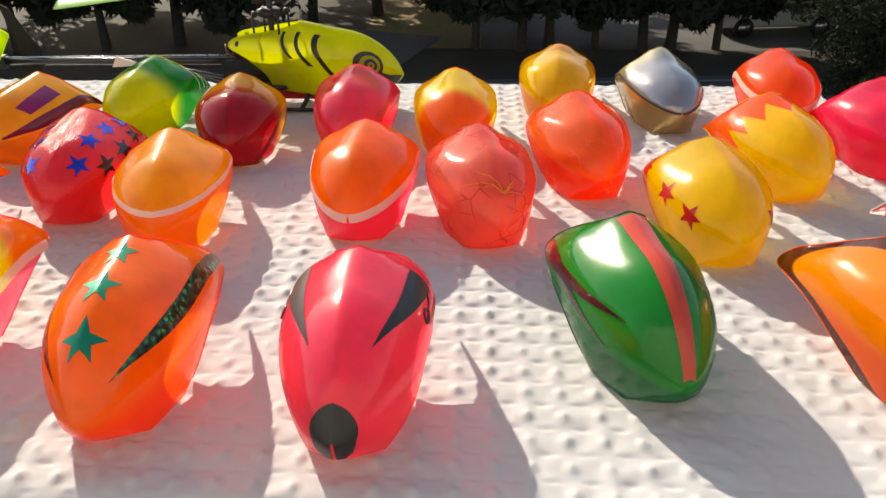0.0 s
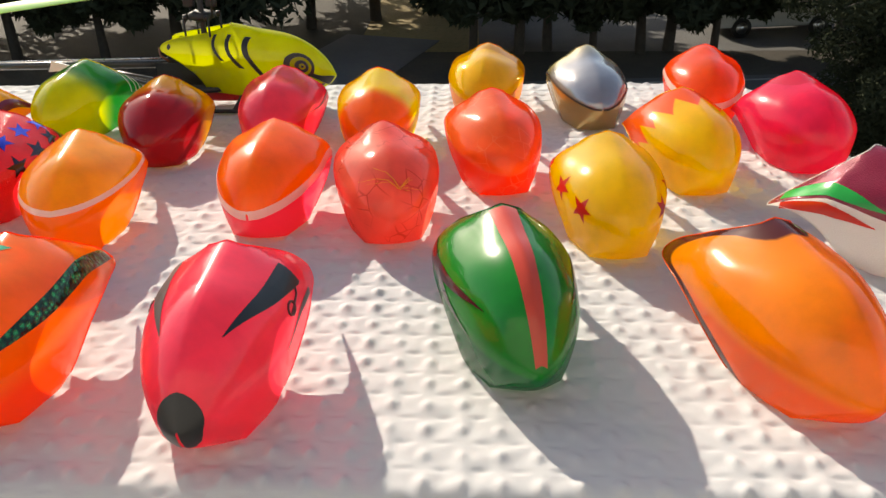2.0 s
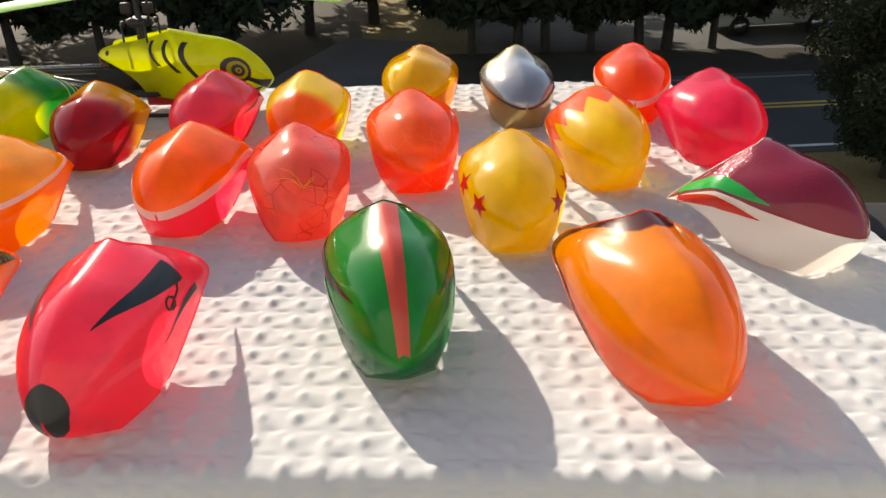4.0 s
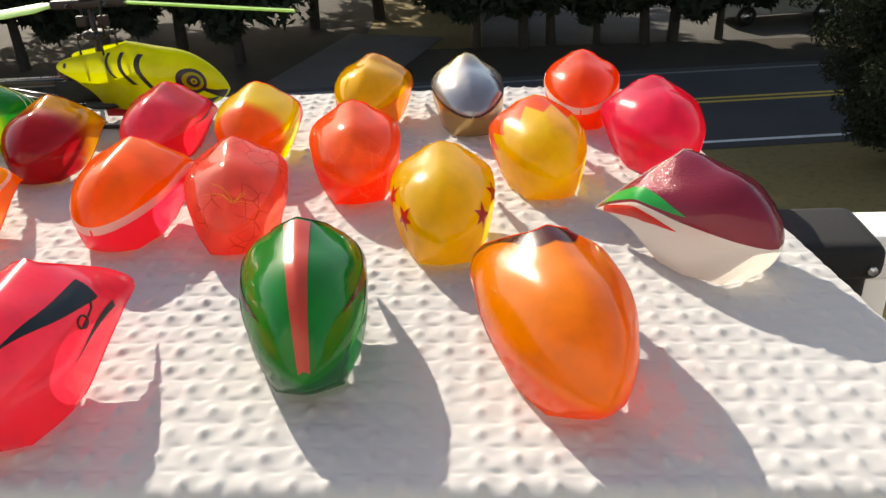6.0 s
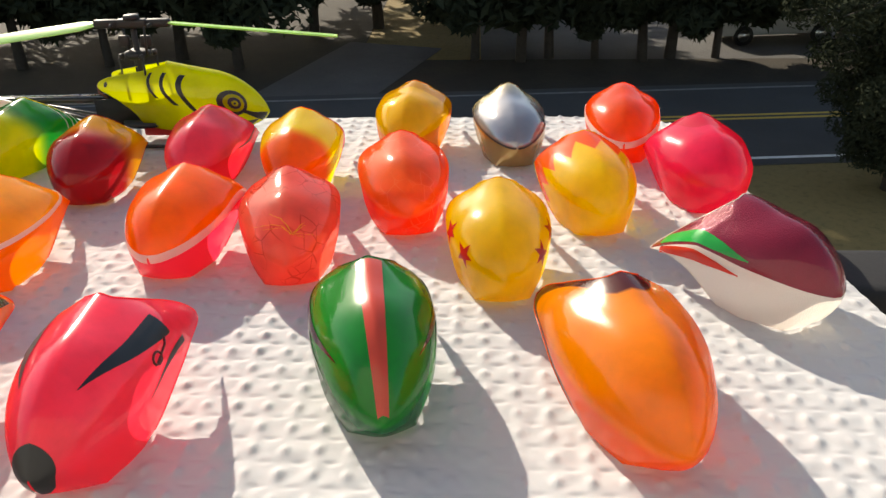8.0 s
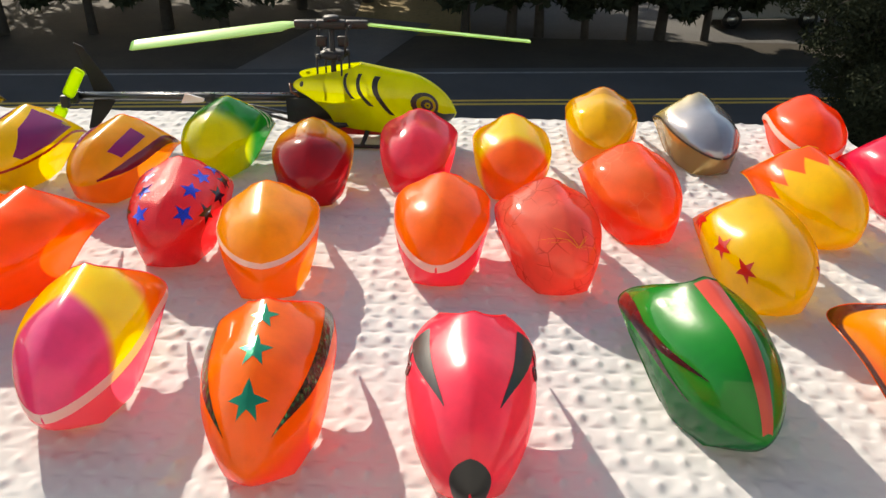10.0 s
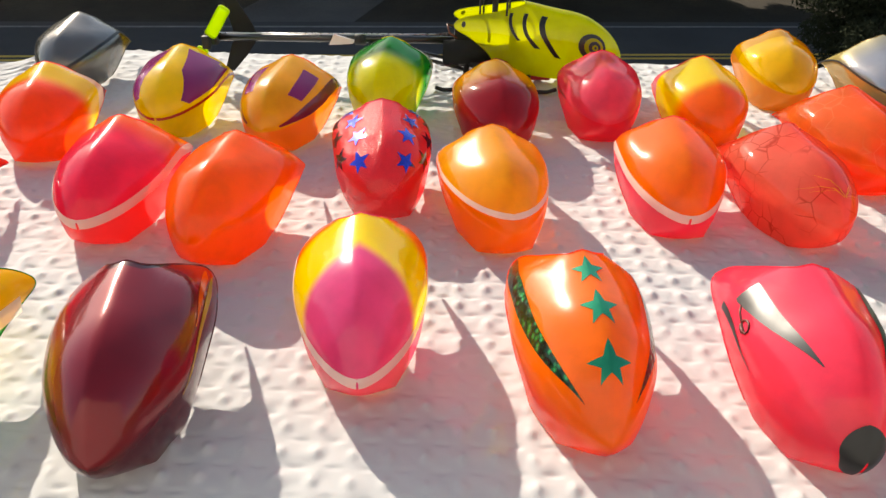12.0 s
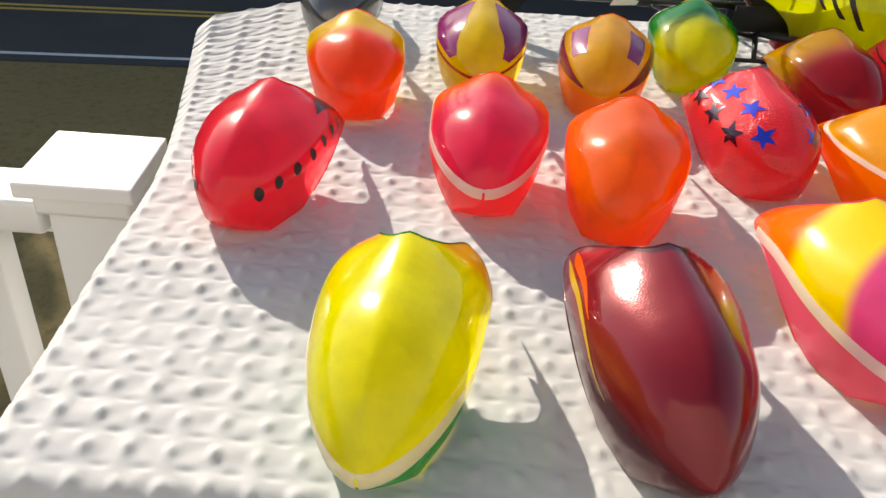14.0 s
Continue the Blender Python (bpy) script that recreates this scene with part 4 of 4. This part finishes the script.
# ---- trees, car ----
def crown_mesh(name, clumps, size, count, seed):
    """Leaves as small bent blades gathered in clumps."""
    rng = np.random.RandomState(seed)
    centre = np.repeat(np.array(clumps), count, axis=0)
    n = len(centre)

    def unit(v):
        return v / np.linalg.norm(v, axis=1, keepdims=True)
    d = unit(rng.normal(size=(n, 3))) * (centre[:, 3] * rng.uniform(0.25, 1.0, n) ** 0.5)[:, None]
    c = centre[:, :3] + d * (1, 1, 0.75)
    a = unit(rng.normal(size=(n, 3)))
    b = unit(np.cross(a, rng.normal(size=(n, 3))))
    l, w = size * rng.uniform(0.7, 1.5, n)[:, None], size * rng.uniform(0.25, 0.5, n)[:, None]
    verts = np.stack([c - a * l, c + b * w, c + a * l + np.cross(a, b) * w * 0.4, c - b * w], 1).reshape(-1, 3)
    return mesh_of(name, verts.tolist(), np.arange(4 * n).reshape(n, 4).tolist(), LEAF, False)


def tree(x, y, h, seed, lean=0.0, low=0.085, spread=0.26):
    rng = random.Random(seed)
    ob = thing("tree", pose(x, y, GZ), "dark shaded roadside tree with a low dense crown", "tree", "trees across the road")
    top = (lean * 0.6, 0, h * 0.8)
    part("trunk", tube_bm([(0, 0, -0.1), (lean * 0.12, 0.03, h * 0.14), (lean * 0.3, -0.04, h * 0.4), top], [h * 0.018, h * 0.014, h * 0.010, h * 0.003], 9), BARK, ob)
    clumps = []
    for k in range(22):
        z = h * (low + 0.05 + (0.86 - low) * (k / 21) ** 1.3)
        wide = h * spread * (1.0 - 0.7 * max(0.0, (z / h - 0.35) / 0.65)) * rng.uniform(0.75, 1.1)
        a = k * 2.4 + rng.uniform(-0.4, 0.4)
        base = (lean * z / h * 0.75, 0, z)
        tip = (base[0] + math.cos(a) * wide * 0.75, math.sin(a) * wide * 0.75, z + h * 0.01)
        part("limb", tube_bm([base, ((base[0] + tip[0]) / 2, tip[1] / 2, z + h * 0.012), tip], [h * 0.006, h * 0.004, h * 0.0015], 5), BARK, ob)
        r = wide * 0.5 if z > h * 0.2 else h * 0.055
        clumps += [(tip[0], tip[1], tip[2], r), (tip[0] * 0.45, tip[1] * 0.45, tip[2] + 0.02 * h, r)]
    part("crown", crown_mesh("crown", clumps, h * 0.021, 230, seed), LEAF, ob)
    return ob


first = [tree(17.0, 26.3, 9.0, 3, 0.3), tree(-15.9, 26.6, 10.0, 5, 0.6), tree(-14.2, 25.5, 10.5, 8, -0.5)]
row = [(0.2 + 1.28 * k + 0.2 * math.sin(k * 2.1), 26.4 + 0.25 * math.sin(k * 4.3), 0.95 + 0.1 * math.sin(k * 1.7)) for k in range(13) if k not in (7, 8)]
for k, (x, y, sc) in enumerate(row + [(18.0, 27.0, 1.1), (22.0, 27.5, 1.1), (-7.2, 25.4, 1.0), (-9.4, 26.6, 1.1), (-11.5, 25.8, 1.0), (-17.2, 25.2, 1.1), (-20.5, 25.8, 1.0),
                                      (-24.5, 25.2, 1.15), (-5.6, 29.8, 1.1), (-3.4, 31.2, 1.2), (-8.0, 31.5, 1.2), (-12.5, 31.0, 1.25), (-1.2, 32.5, 1.2)]):
    src = first[k % 3]
    src.scale = (sc, sc, sc)
    copy_thing(src, pose(x, y, GZ, 0, 0, 37 * k))
    src.scale = (1, 1, 1)


def evergreen(x, y, h, seed, wide):
    rng = random.Random(seed)
    ob = thing("evergreen_tree", pose(x, y, GZ), "dense dark evergreen tree on the lawn", "tree")
    part("trunk", tube_bm([(0, 0, -0.1), (0.05, 0, h * 0.4), (0, 0.05, h * 0.95)], [0.16, 0.11, 0.02], 10), BARK, ob)
    clumps = []
    for k in range(72):
        z = h * (0.08 + 0.88 * (k / 71) ** 1.25)
        r = min(0.15 + 0.72 * z, wide, wide * 1.9 * (1.04 - z / h)) * rng.uniform(0.8, 1.1)
        a = k * 2.399
        tip = (math.cos(a) * r, math.sin(a) * r, z - 0.12)
        part("limb", tube_bm([(0, 0, z), (tip[0] * 0.5, tip[1] * 0.5, z + 0.03), tip], [0.045, 0.03, 0.01], 5), BARK, ob)
        clumps += [(tip[0] * f, tip[1] * f, z - 0.1 * f, 0.62 * (1.15 - 0.35 * f)) for f in (0.35, 0.65, 0.95)]
    part("crown", crown_mesh("crown", clumps, 0.055, 430, seed), LEAF, ob)
    return ob


evergreen(8.7, 15.9, 9.5, 21, 4.4)


def shading_woods():
    """Dark woods by the drive; unseen stretch behind the lot added to shade it."""
    rng = np.random.RandomState(12)
    clumps = []
    for k in range(760):
        x = rng.uniform(-75, 75)
        # right of the drive they stand out of view and only block the sun
        y = rng.uniform(46, 52) if x > -1 else rng.uniform(35, 42)
        if x < -7.5:
            y = rng.uniform(27.5, 34)
        clumps.append((x, y, GZ + rng.uniform(0.2, 1) ** 1.2 * 14, rng.uniform(1.2, 2.2)))
    ob = part("shading_woods", crown_mesh("shading_woods", clumps, 0.42, 120, 7), LEAF)
    return tagged(ob, "dense dark woods by the drive, added unseen behind the lot for shade", "woods", "", "stuff")


shading_woods()


def car():
    ob = thing("parked_car", pose(10.4, 29.2, GZ, 0, 0, 8), "pale parked car in the gravel lot", "car")
    body = plain("pale_car_paint", (0.45, 0.46, 0.47, 1), 0.25, 0.2, 0.6)
    glass = plain("dark_car_glass", (0.015, 0.017, 0.02, 1), 0.08, 0, 0.5)
    part("body", box_bm(0, 0, 0.62, 4.3, 1.75, 0.62, 0.14, 4), body, ob)
    bm = box_bm(0.1, 0, 1.13, 2.3, 1.5, 0.62, 0.12, 4)
    for v in bm.verts:
        if v.co.z > 1.2:
            v.co.x = 0.1 + (v.co.x - 0.1) * 0.72
    part("cabin", bm, glass, ob, "dark car windows")
    part("roof", box_bm(0.1, 0, 1.40, 1.6, 1.4, 0.06, 0.025), body, ob)
    for sx in (-1.35, 1.35):
        for sy in (-0.82, 0.82):
            wh = part("wheel", tube_bm([(sx, sy - 0.1, 0.33), (sx, sy + 0.1, 0.33)], 0.33, 24), BLACK, ob)
            part("rim", tube_bm([(sx, sy - 0.105, 0.33), (sx, sy + 0.105, 0.33)], 0.2, 18), STEEL, wh)
    for sy in (-0.6, 0.6):
        part("headlight", box_bm(-2.12, sy, 0.72, 0.1, 0.34, 0.16, 0.04), STEEL, ob)
    return ob


car()
